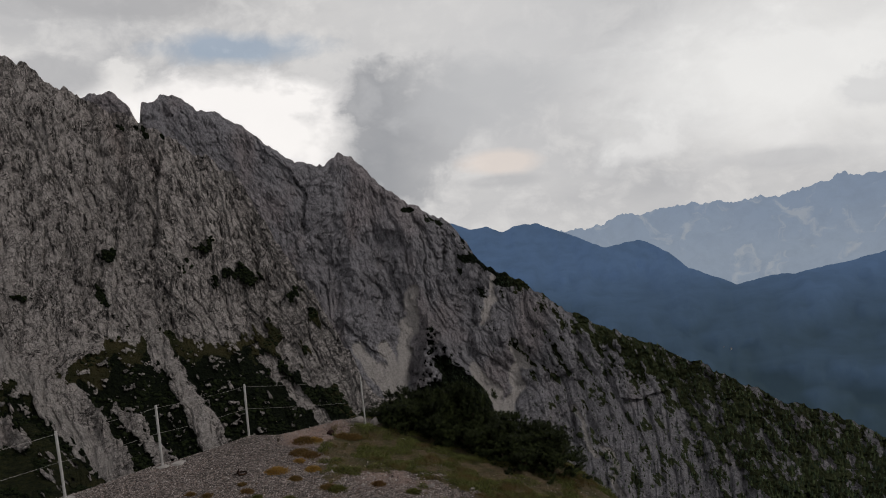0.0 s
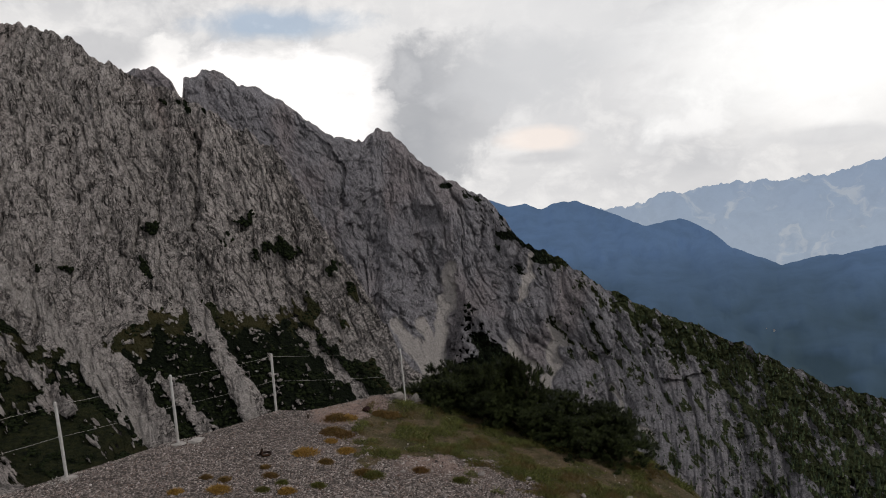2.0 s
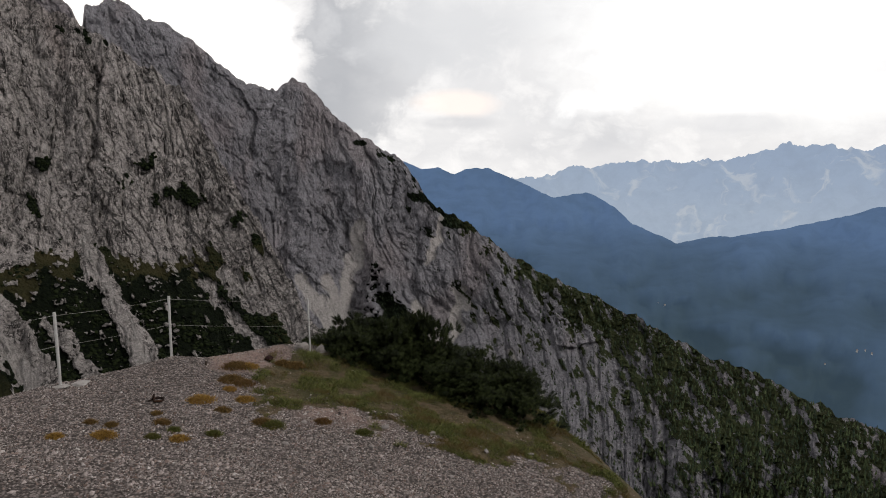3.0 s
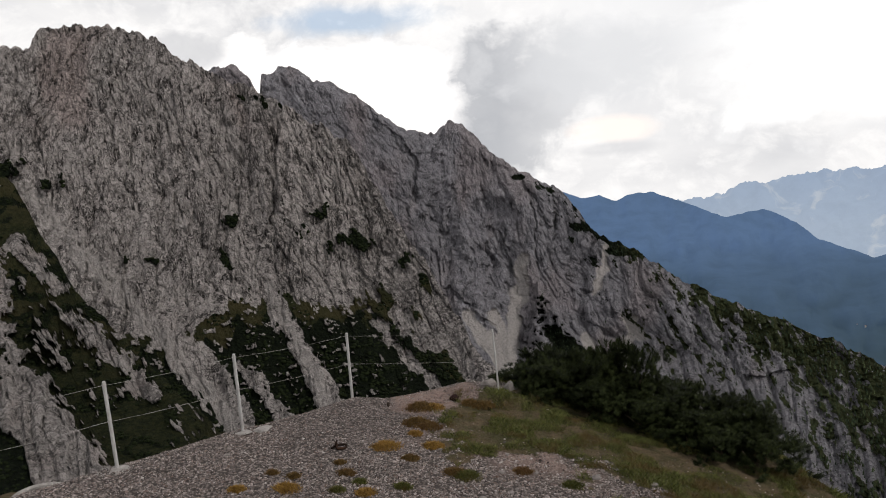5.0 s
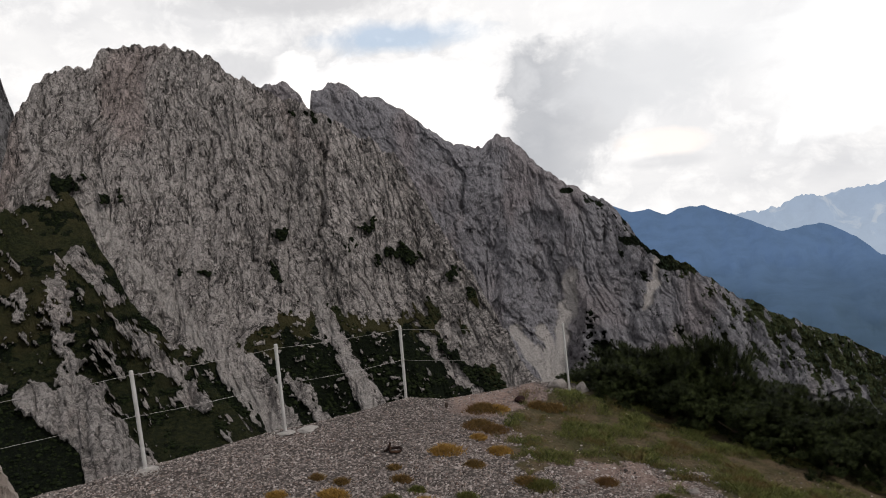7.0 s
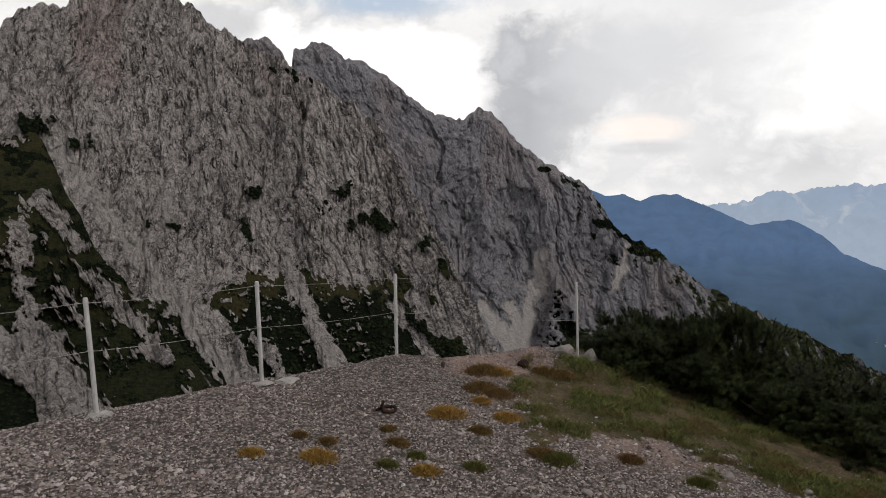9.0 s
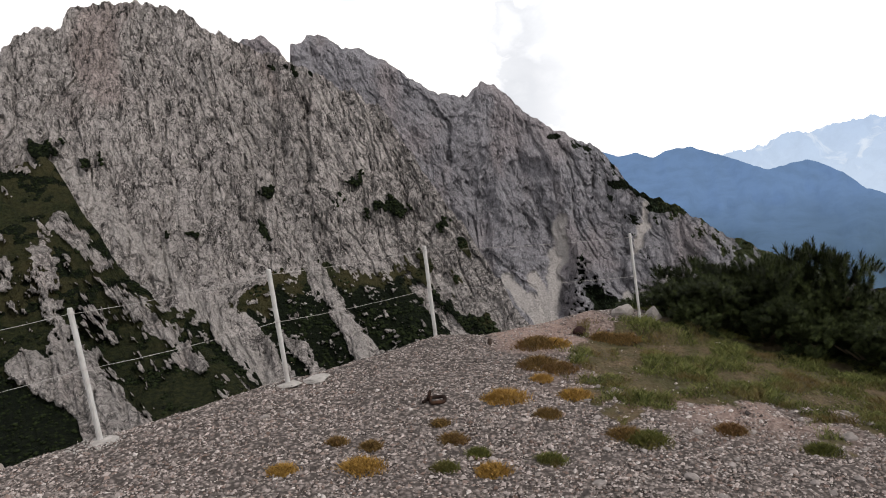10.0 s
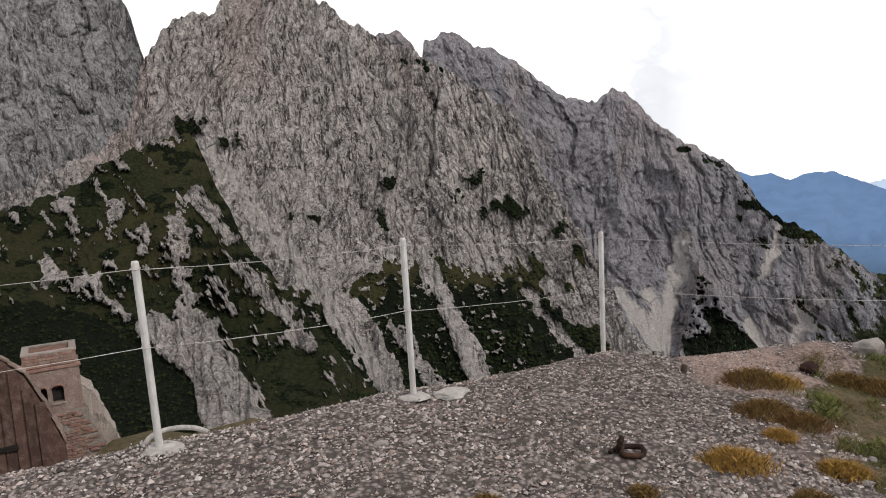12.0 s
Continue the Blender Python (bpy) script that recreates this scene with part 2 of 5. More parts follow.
def raw_object(name, verts, faces, mat, cover=None, shade_smooth=False):
    me = bpy.data.meshes.new(name)
    k = faces.shape[1]
    me.vertices.add(len(verts))
    me.vertices.foreach_set("co", np.ascontiguousarray(verts, np.float32).ravel())
    me.loops.add(faces.size)
    me.loops.foreach_set("vertex_index", np.ascontiguousarray(faces, np.int32).ravel())
    me.polygons.add(len(faces))
    me.polygons.foreach_set("loop_start", np.arange(0, faces.size, k, dtype=np.int32))
    me.polygons.foreach_set("use_smooth", np.full(len(faces), shade_smooth))
    if cover is not None:
        at = me.attributes.new("cover", "FLOAT_COLOR", "POINT")
        at.data.foreach_set("color", cover.astype(np.float32).ravel())
    me.update(calc_edges=True)
    me.materials.append(mat)
    return new(name, me)


def polar(az, el, d):
    a = np.radians(az)
    return np.stack([d * np.sin(a), d * np.cos(a), d * np.tan(np.radians(el))], -1)


def slope(az0, az1, step, top, bottom, rows, ragged, seed):
    """Azimuths and elevations (degrees) of a hillside's lattice, from its ragged skyline down to `bottom`."""
    az = np.arange(az0, az1 + step / 2, step)
    crest = profile(top, az)
    crest = crest + ragged * (0.6 * fbm(az * 0.9, 0, 0, 5, seed, 0.62))
    v = np.linspace(0, 1, rows) ** 1.0
    el = crest[:, None] + (bottom - crest)[:, None] * v[None, :]
    return np.repeat(az[:, None], rows, 1), el


def worley(x, y, seed):
    """Distance to the nearest cell edge (about 0 in a joint) and a random height for each block."""
    ix, iy = np.floor(x).astype(np.int64), np.floor(y).astype(np.int64)
    f1, f2, val = np.full(x.shape, 9.0), np.full(x.shape, 9.0), np.zeros(x.shape)
    for dx in (-1, 0, 1):
        for dy in (-1, 0, 1):
            cx, cy = ix + dx, iy + dy
            px = cx + 0.5 + 0.42 * lattice(cx, cy, 1, seed)
            py = cy + 0.5 + 0.42 * lattice(cx, cy, 2, seed)
            d = np.hypot(x - px, y - py)
            near = d < f1
            f2 = np.where(near, f1, np.minimum(f2, d))
            val = np.where(near, lattice(cx, cy, 3, seed), val)
            f1 = np.where(near, d, f1)
    return f2 - f1, val


def fissured(P, seed, big, mid, small, swirl=3.5, lean=0.05):
    """Relief of bedded limestone: tall buttresses, clefts, jointed blocks and ledges, as a shift towards the valley."""
    u = np.arctan2(P[..., 0], P[..., 1]) * 340
    z = P[..., 2]
    warp = swirl * fbm(u / 22, z / 30, 0, 4, seed + 50)
    s = u + lean * (z + 30) + warp
    r = big * fbm(s / 42, z / 90, 0, 3, seed)
    r = r + mid * 0.6 * (ridged(s / 14, z / 60, 0, 4, seed + 7, 0.6) - 0.6)
    r = r - mid * 0.9 * np.clip(1 - np.abs(value_noise(s / 9, z / 70, 0, seed + 21)) * 9, 0, 1)
    for w_, h_, amp, joint in ((7.0, 26.0, 1.3, 1.8), (3.2, 12.0, 0.9, 1.3), (1.7, 5.0, 0.4, 0.5)):
        e, v = worley((s + 1.2 * fbm(u / 5, z / 5, 0, 2, seed + 3)) / w_, (z - 0.1 * u + 1.2 * fbm(u / 6, z / 6, 0, 2, seed + 4)) / h_, seed + int(w_ * 10))
        r = r + small * (amp * v - joint * np.clip(1 - e * 5, 0, 1))
    r = r + small * 0.45 * fbm(u / 2.2, z / 2.2, 0, 3, seed + 31, 0.6)
    return r


# ---- mountains ----
def main_face():
    top = [(-62, -5), (-47.7, 0.2), (-45.5, 1.4), (-43.5, 3.0), (-42.3, 6.6), (-41.4, 8.0), (-39.6, 9.9), (-38.5, 10.6), (-37.4, 10.4), (-36.2, 11.7),
           (-34.4, 11.4), (-32.8, 11.7), (-31.7, 11.7), (-30.2, 11.2), (-28.3, 10.0), (-26.8, 9.2), (-25.2, 8.3), (-22.4, 6.9), (-20.4, 5.6), (-18.0, 4.0),
           (-16.0, 2.75), (-14.5, 0.0), (-13.3, -2.6), (-12.0, -5.4), (-10.6, -7.5), (-9.7, -9.3), (-8.3, -11.6), (-7.7, -13.6), (-6.2, -15.4), (-1.0, -19)]
    az, el = slope(-62, -2, 0.095, [(a, e + 0.32 * (a > -41)) for a, e in top], -30, 400, 0.55, 3)
    d = np.interp(el, [-32, -25, -16, -8, 0, 13], [120, 175, 262, 325, 360, 415])
    P = polar(az, el, d)
    n1 = 0.6 * fbm((az + 0.35 * el) / 0.6, (el - 0.3 * az) / 1.4, 0, 4, 71, 0.62) + 0.55 * fbm(az / 1.6, el / 1.2, 0, 4, 73)
    lid = profile([(-60, -14), (-36.9, -11.4), (-31.2, -9.0), (-28.7, -9.9), (-25.0, -7.9), (-22.4, -8.3), (-20.7, -9.0), (-14.1, -9.2), (-12.0, -10.3), (-10.0, -12.9), (-8.3, -16.5), (0, -24)], az)
    veg = smooth(-0.4, 0.5, lid - el + n1 * 0.9)
    veg = veg * (1 - 0.95 * smooth(0.72, 0.92, fbm((az + 0.3 * el) / 0.5, el / 0.38, 0, 4, 83, 0.6) + 0.25 * smooth(-13, -9, el)))
    for p, q, wd in (((-22.9, -7.2), (-18.4, -19), 1.0), ((-28.2, -11.8), (-25.4, -19), 1.1), ((-37.0, 0.5), (-26.5, -17), 1.5), ((-13.2, -10.6), (-10.4, -13.2), 0.9), ((-15.0, -11), (-8.6, -19), 0.5), ((-25.5, -13), (-22.0, -19), 0.6)):
        veg = veg * (1 - band(az + 0.5 * n1, el + 0.4 * n1, p, q, wd))
    for a, e, ra, re in ((-24.9, -2.25, 0.42, 0.4), (-20.4, -3.65, 0.9, 0.4), (-18.3, -2.4, 0.55, 0.5), (-16.6, -4.4, 1.3, 0.5), (-15.4, -5.0, 0.9, 0.45), (-20.6, 6.0, 1.2, 0.4), (-22.3, 6.7, 0.9, 0.3), (-26.0, -5.2, 0.4, 0.5), (-12.3, -6.2, 0.5, 0.9), (-10.8, -8.0, 0.4, 0.8), (-39.3, 2.6, 0.9, 0.5), (-36.5, 1.4, 0.8, 0.4), (-31.0, -4.6, 1.2, 0.3)):
        veg = np.maximum(veg, spot(az, el, a, e, ra, re, 1.5 * n1))
    scree = 0.55 * band(az + 0.4 * n1, el, (-38.5, 1.5), (-27.0, -17), 0.9) + 0.5 * band(az + 0.4 * n1, el, (-22.9, -7.4), (-18.6, -18.5), 0.5)
    stain = np.clip(smooth(0.1, 0.8, fbm(az / 5, el / 8, 0, 3, 91)) * smooth(-8, 2, el), 0, 1)
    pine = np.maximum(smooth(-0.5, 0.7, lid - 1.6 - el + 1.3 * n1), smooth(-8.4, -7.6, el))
    relief = fissured(P, 11, 8, 2.0, 0.8, 3.0, np.interp(az, [-45, -34, -28, -22, -16, -9], [-0.25, -0.20, -0.05, 0.04, 0.28, 0.5]))
    cleft = band(az + 0.3 * n1, el, (-21.4, 4.2), (-22.2, -2.7), 0.3) + 0.7 * band(az + 0.35 * n1, el, (-22.2, -2.7), (-21.2, -9), 0.28)
    relief = relief - 3.6 * cleft + 0.5 * n1
    lumps = 0.9 * np.abs(fbm(P[..., 0] / 2.5, P[..., 1] / 2.5, P[..., 2] / 2.5, 3, 5))
    d = d - relief * (1 - 0.75 * veg) - veg * lumps
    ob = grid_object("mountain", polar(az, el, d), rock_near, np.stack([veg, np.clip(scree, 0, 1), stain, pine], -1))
    tagged(ob, "grey limestone rock face with dark dwarf-pine ledges", "mountain", kind="structure")
    return az, el, d, veg


def back_ridge():
    top = [(-32, 7), (-25.2, 8.4), (-23.9, 8.7), (-22.7, 7.5), (-22.15, 6.4), (-21.9, 8.0), (-20.5, 8.35), (-19.2, 8.3), (-18.2, 7.45), (-17.6, 7.4), (-15.9, 6.65), (-14.0, 5.4), (-12.6, 4.2), (-11.3, 3.0), (-10.2, 3.15),
           (-9.2, 2.65), (-8.6, 3.2), (-8.0, 3.55), (-7.1, 3.35), (-6.0, 2.2), (-5.0, 1.2), (-3.5, 0.0), (-1.3, -1.5), (0.5, -2.7), (1.5, -4.2), (3.0, -5.8), (5.0, -6.9), (6.8, -7.8), (9.1, -9.7), (12.2, -11.0), (16.0, -12.5), (20.3, -14.5),
           (24.5, -16.2), (29.0, -17.6), (34, -19.2), (40, -20.6), (48, -22.5)]
    top = [(a, e + (0.38 if a < -8 else 0.3 if a < 3 else 0.0)) for a, e in top]
    az, el = slope(-32, 48, 0.115, top, -36, 300, 0.38, 23)
    d = np.interp(el, [-36, -24, -15, -8, 9], [210, 350, 500, 570, 690]) * np.interp(az, [-10, 5, 45], [1, 1, 0.8])
    P = polar(az, el, d)
    n1 = fbm(az / 1.8, el / 1.4, 0, 4, 171)
    chutes = (((-3.1, -7.4), (-3.3, -9.8), 0.75), ((-3.3, -9.6), (-4.2, -12.2), 0.85), ((-4.1, -12), (-4.6, -15.5), 1.0), ((-7.5, -11.4), (-5.2, -15.4), 0.7), ((-5.8, -11.4), (-4.9, -14.8), 0.5),
              ((1.7, -13.6), (3.9, -17.6), 0.6), ((5.3, -12.4), (4.0, -17.4), 0.6), ((4.9, -12.3), (5.8, -13.6), 0.5), ((9.0, -17.0), (10.6, -20.5), 0.3), ((11.5, -20), (12.6, -23.5), 0.3), ((3.4, -6.4), (2.2, -10.2), 0.3))
    scree = np.maximum.reduce([band(az + 0.42 * n1, el, p, q, wd) for p, q, wd in chutes])
    below = profile(top, az) - el
    wood = smooth(0.9, -0.6, below - np.interp(az, [2.5, 7, 11.6, 15.7, 19.5, 23.2, 30, 45], [-0.4, 0.3, 1.7, 2.9, 5.0, 6.6, 11, 19]) + 1.1 * n1)
    veg = np.clip(0.72 * wood + 0.30 * smooth(5, 18, az) + 0.75 * fbm((az + el * 0.5) / 0.55, (el - 0.3 * az) / 0.95, 0, 5, 61, 0.72) - 0.12, 0, 1) * smooth(0.5, 4, az + 0.5 * (el + 10))
    knoll = smooth(-0.15, 0.7, np.minimum(-9.5 - 1.45 * (az + 2.0), -9.5 + 4.2 * (az + 2.0)) - el + 0.5 * n1) * smooth(3.2, 2.2, az)
    veg = np.maximum(veg, knoll * np.maximum(0.85 * smooth(0.1, 0.5, fbm(az / 0.3, el / 0.22, 0, 3, 66)), smooth(-12.4, -13.8, el + 1.0 * n1 + 0.3 * az) * smooth(-2.7, -1.4, az + 1.2 * n1)))
    scree = scree * (1 - knoll * (az < 1.2))
    for a, e, ra, re in ((2.3, -4.9, 1.0, 0.4), (4.6, -7.0, 0.9, 0.4), (-2.6, -0.8, 0.6, 0.3)):
        veg = np.maximum(veg, spot(az, el, a, e, ra, re, 0.9 * n1))
    stain = 0.5 * smooth(0.1, 0.9, fbm(az / 3, el / 5, 0, 3, 191))
    facet = worley((az + 0.15 * el + 0.5 * n1) / 2.6, (el + 0.3 * az) / 5.5, 113)
    relief = fissured(P * 0.8, 111, 9, 4.0, 1.05, 3.0, np.interp(az, [-22, -11, -8.5, -7, -2, 4, 15], [0.30, 0.22, -0.12, 0.0, 0.16, 0.3, 0.45])) + 3.5 * facet[1] + 7.0 * np.clip(facet[0], 0, 0.6)
    wav = az + 0.9 * n1
    gully = 0.6 * band(wav, el, (-10.0, 2.2), (-8.6, -7), 1.6) + 0.5 * band(wav, el, (-5.5, -3), (-3.2, -9.5), 1.1) + 0.5 * band(wav, el, (-1.5, -4.5), (1.5, -12), 1.0)
    hollow_out = -9 * gully + 13 * knoll
    lumps = 3.2 * np.abs(fbm(P[..., 0] / 3.5, P[..., 1] / 3.5, P[..., 2] / 3.5, 3, 5))
    fade = smooth(0, 0.03, (profile(top, az) - el) / 30)
    d = d - (relief * (1 - 0.7 * scree) + hollow_out) * (1 - 0.5 * veg) * (0.25 + 0.75 * fade) - veg * lumps
    ob = grid_object("mountain_ridge", polar(az, el, d), rock_back, np.stack([veg, np.clip(scree, 0, 1), stain, 0.65 * smooth(9, 3, az)], -1))
    tagged(ob, "grey rock ridge with pale scree chutes running down into wooded slopes", "mountain", kind="structure")
    return az, el, d, veg


def left_crag():
    top = [(-66, 15), (-52, 14.5), (-45.4, 13.3), (-44.1, 13.0), (-43.3, 11.8), (-42.6, 10.0), (-42.15, 8.0), (-41.2, 4), (-38, -4)]
    az, el = slope(-66, -38, 0.13, top, -12, 180, 0.5, 43)
    d = np.interp(el, [-12, 0, 15], [420, 455, 500])
    P = polar(az, el, d)
    relief = fissured(P, 211, 8, 5.0, 1.0)
    zero = np.zeros_like(az)
    ob = grid_object("mountain_crag", polar(az, el, d - relief), rock_crag, np.stack([zero, zero, zero, zero], -1))
    tagged(ob, "pale grey limestone crag beside the main face", "mountain", kind="structure")


def green_cone():
    top = [(-70, -8), (-60, -4.6), (-51.3, -2.4), (-48.3, -1.6), (-45.7, -0.1), (-43.5, 1.0), (-41.6, 1.9), (-39.3, 2.4), (-38.5, 0.6), (-37.7, -1.6), (-36.1, -5.8), (-33.6, -9.4), (-31.3, -12.5), (-28.2, -16.2), (-24, -22), (-20, -27)]
    az, el = slope(-66, -22, 0.11, top, -30, 260, 0.5, 63)
    d = np.interp(el, [-34, -22, -14, -6, 3], [70, 120, 170, 215, 270])
    P = polar(az, el, d)
    n1 = 0.5 * fbm((az + 0.35 * el) / 0.5, (el - 0.3 * az) / 1.0, 0, 4, 271, 0.65) + 0.5 * fbm(az / 1.5, el / 1.2, 0, 4, 273, 0.6)
    veg = np.ones_like(az)
    for p, q, wd in (((-40.8, -4.0), (-40.6, -10.4), 0.75), ((-39.5, -2.3), (-36.9, -5.4), 0.75), ((-44.9, -2.6), (-44.8, -3.9), 0.45), ((-47.5, -2.2), (-47.2, -4.0), 0.55), ((-47.0, -7.4), (-44.5, -10.2), 0.75), ((-42.5, -11.5), (-38.6, -19), 1.5), ((-40.0, -12.0), (-36.4, -19), 1.9),
                     ((-36.8, -7.5), (-35.3, -9.6), 0.5), ((-43.0, -4.4), (-42.6, -5.8), 0.45), ((-35.5, -9.0), (-32.0, -14.0), 0.7), ((-49.5, -6.3), (-48.6, -7.2), 0.5), ((-38.7, -8.4), (-37.2, -11.0), 0.35)):
        veg = veg * (1 - band(az + 0.75 * n1, el + 0.3 * n1, p, q, wd))
    veg = veg * (1 - smooth(0.66, 0.9, fbm((az + 0.5 * el) / 0.42, el / 0.95, 0, 4, 281, 0.6)))
    veg = np.maximum(veg, spot(az, el, -33.0, -17.0, 2.3, 2.6, 0.5 * n1))
    dark = smooth(-0.2, 0.4, profile([(-70, -7), (-60, -8), (-49.8, -8.6), (-46.6, -9.9), (-44.7, -11.6), (-43.7, -12.2), (-41.6, -13.9), (-40.3, -15.5), (-40.2, -18.2), (-38.5, -30), (-20, -40)], az) - el + 0.35 * n1)
    veg = np.maximum(veg, dark)
    pine = np.maximum(dark, smooth(0.15, 0.5, fbm(az / 1.1, el / 0.6, 0, 3, 77)))
    stain = 0.4 * smooth(0.2, 0.8, fbm(az / 1.5, el / 1.5, 0, 3, 291))
    relief = fissured(P * 1.6, 311, 3.0, 2.4, 0.7) * (1 - 0.8 * veg)
    lumps = 0.3 * np.abs(fbm(P[..., 0] / 1.8, P[..., 1] / 1.8, P[..., 2] / 1.8, 3, 5))
    d = d - relief - veg * lumps - 3 * (1 - veg)
    ob = grid_object("hillside", polar(az, el, d), rock_near, np.stack([veg, 0.25 * (1 - veg), stain, pine], -1))
    tagged(ob, "steep green hillside with bare limestone ribs below the cliffs", "hillside", kind="structure")
    return az, el, d, veg


def valley(az, el):
    """Distance to the wooded ridges and the valley floor in a direction."""
    return np.interp(el, [-40, -25, -14, -8, -2], [640, 1000, 1700, 2500, 3100]) + 90 * fbm(az / 3, el / 2, 0, 4, 401)


def far_ranges():
    top = [(-20, -3), (0.5, -2.4), (1.8, -2.9), (3.2, -2.75), (4.5, -3.35), (5.4, -2.9), (7.2, -2.85), (9.3, -3.7), (11.4, -4.7), (12.3, -5.0), (14.8, -4.55), (16.9, -5.6), (18.4, -6.9), (20.0, -7.5), (21.7, -8.2),
           (24.0, -7.6), (25.6, -7.5), (28.8, -6.8), (31.9, -5.9), (34.4, -5.0), (38.4, -4.0), (48, -3.5), (60, -5)]
    az, el = slope(-20, 60, 0.16, top, -40, 70, 0.10, 83)
    tagged(grid_object("backdrop_ridge", polar(az, el, valley(az, el)), ridge_mid, shade_smooth=True), "dark wooded ridges and valley with blue haze painted into their glow", "mountain", kind="structure")
    top = [(-10, -4), (9.0, -3.7), (12.1, -3.2), (14.4, -2.65), (17.0, -2.5), (19.6, -2.0), (21.7, -2.3), (24.2, -1.8), (27.0, -1.25), (29.0, -0.8), (31.9, -0.8), (34.5, -1.0), (36.2, -0.5), (38.4, -0.7), (50, 0.5), (62, -1)]
    az, el = slope(-10, 62, 0.11, top, -12, 50, 0.42, 97)
    d = np.interp(el, [-12, -8, 1], [3400, 3800, 4500]) + 60 * fbm(az / 1.5, el, 0, 4, 411)
    tagged(grid_object("backdrop_range", polar(az, el, d), ridge_far, shade_smooth=True), "jagged mountain range in the distance with pale blue haze painted into its glow", "mountain", kind="structure")


FACE = main_face()
SPUR = back_ridge()
left_crag()
CONE = green_cone()
far_ranges()

# ---- the shelf of gravel ----
RIM = [(-14, 4.0), (-9.2, 8.3), (-7.25, 10.65), (-6.5, 11.45), (-5.5, 12.75), (-4.75, 13.6), (-4.25, 14.35), (-3.7, 14.45), (-3.3, 14.8), (-2.7, 15.6), (-1.7, 16.2), (0.2, 16.0), (1.9, 15.0), (2.6, 13.6), (3.0, 12.0), (3.6, 9.0), (5.0, 4.0), (7, -6), (7, -14), (-14, -14)]


def rim_distance(x, y):
    """Metres outside the shelf's edge (negative inside)."""
    best, inside = np.full(np.shape(x), 1e9), np.zeros(np.shape(x), bool)
    for (x0, y0), (x1, y1) in zip(RIM, RIM[1:] + RIM[:1]):
        dx, dy = x1 - x0, y1 - y0
        t = np.clip(((x - x0) * dx + (y - y0) * dy) / (dx * dx + dy * dy), 0, 1)
        best = np.minimum(best, np.hypot(x - x0 - t * dx, y - y0 - t * dy))
        if dy:
            inside ^= ((y0 > y) != (y1 > y)) & (x < x0 + (y - y0) / dy * dx)
    return np.where(inside, -best, best)


def level(x, y):
    """Height of the ground: a path that comes down to a nearly flat shelf, falling away beyond its rim."""
    x, y = np.asarray(x, float), np.asarray(y, float)
    path = np.interp(y, [-14, 0, 1.05, 2, 3.65, 5.3, 6.76, 8.1, 9.6], [3.5, 0.05, -0.35, -0.60, -1.16, -1.87, -2.38, -2.70, -2.85]) - 0.03 * (x + 1)
    u = np.clip(x, -9, 3.5) + 4
    shelf = -2.945 - 0.095 * u - 0.0149 * np.where(u > -4, u * u, 16) - 0.0104 * (np.clip(y, 0, 17) - 12)
    k = smooth(7.0, 9.8, y)
    z = path * (1 - k) + shelf * k + 0.15 * spot(x, y, -1.98, 14.95, 0.9, 0.6)
    out = np.maximum(rim_distance(x, y) + 0.12, 0)
    drop = np.where(out < 3, 0.32 * out * out + 0.28 * out, 3.72 + 2.2 * (out - 3))
    z = z - np.minimum(drop, 70)
    r = np.hypot(x + 20.5, y - 26.3)
    knoll = -10.75 - 0.22 * np.minimum(r, 7.5) - 1.6 * np.maximum(r - 7.5, 0)
    return np.maximum(z, knoll)


def rubble(x, y):
    return 0.018 * fbm(x * 0.9, y * 0.9, 0, 3, 501) + 0.012 * fbm(x * 4, y * 4, 0, 3, 511, 0.6)


def ground_at(x, y):
    return float(level(x, y) + rubble(x, y))


def grassy(x, y):
    """How grassy the shelf is: a meadow strip in front of the pines, and bare stones elsewhere."""
    n1 = fbm(x * 1.3, y * 1.6, 0, 5, 521, 0.68)
    edge = np.interp(x, [-3.6, -3.2, -2.8, -2.4, -1.8, -1.0, 0, 1.2, 2.4], [15.2, 14.0, 13.0, 12.7, 12.35, 12.3, 12.0, 11.6, 11.4])
    g = smooth(-0.3, 0.45, y - edge + 0.7 * n1) * smooth(-3.2, -2.2, x + 0.7 * n1)
    return g * (1 - 0.8 * smooth(14.55, 14.9, y + 0.2 * n1) * (1 - smooth(-2.0, -1.2, x)))


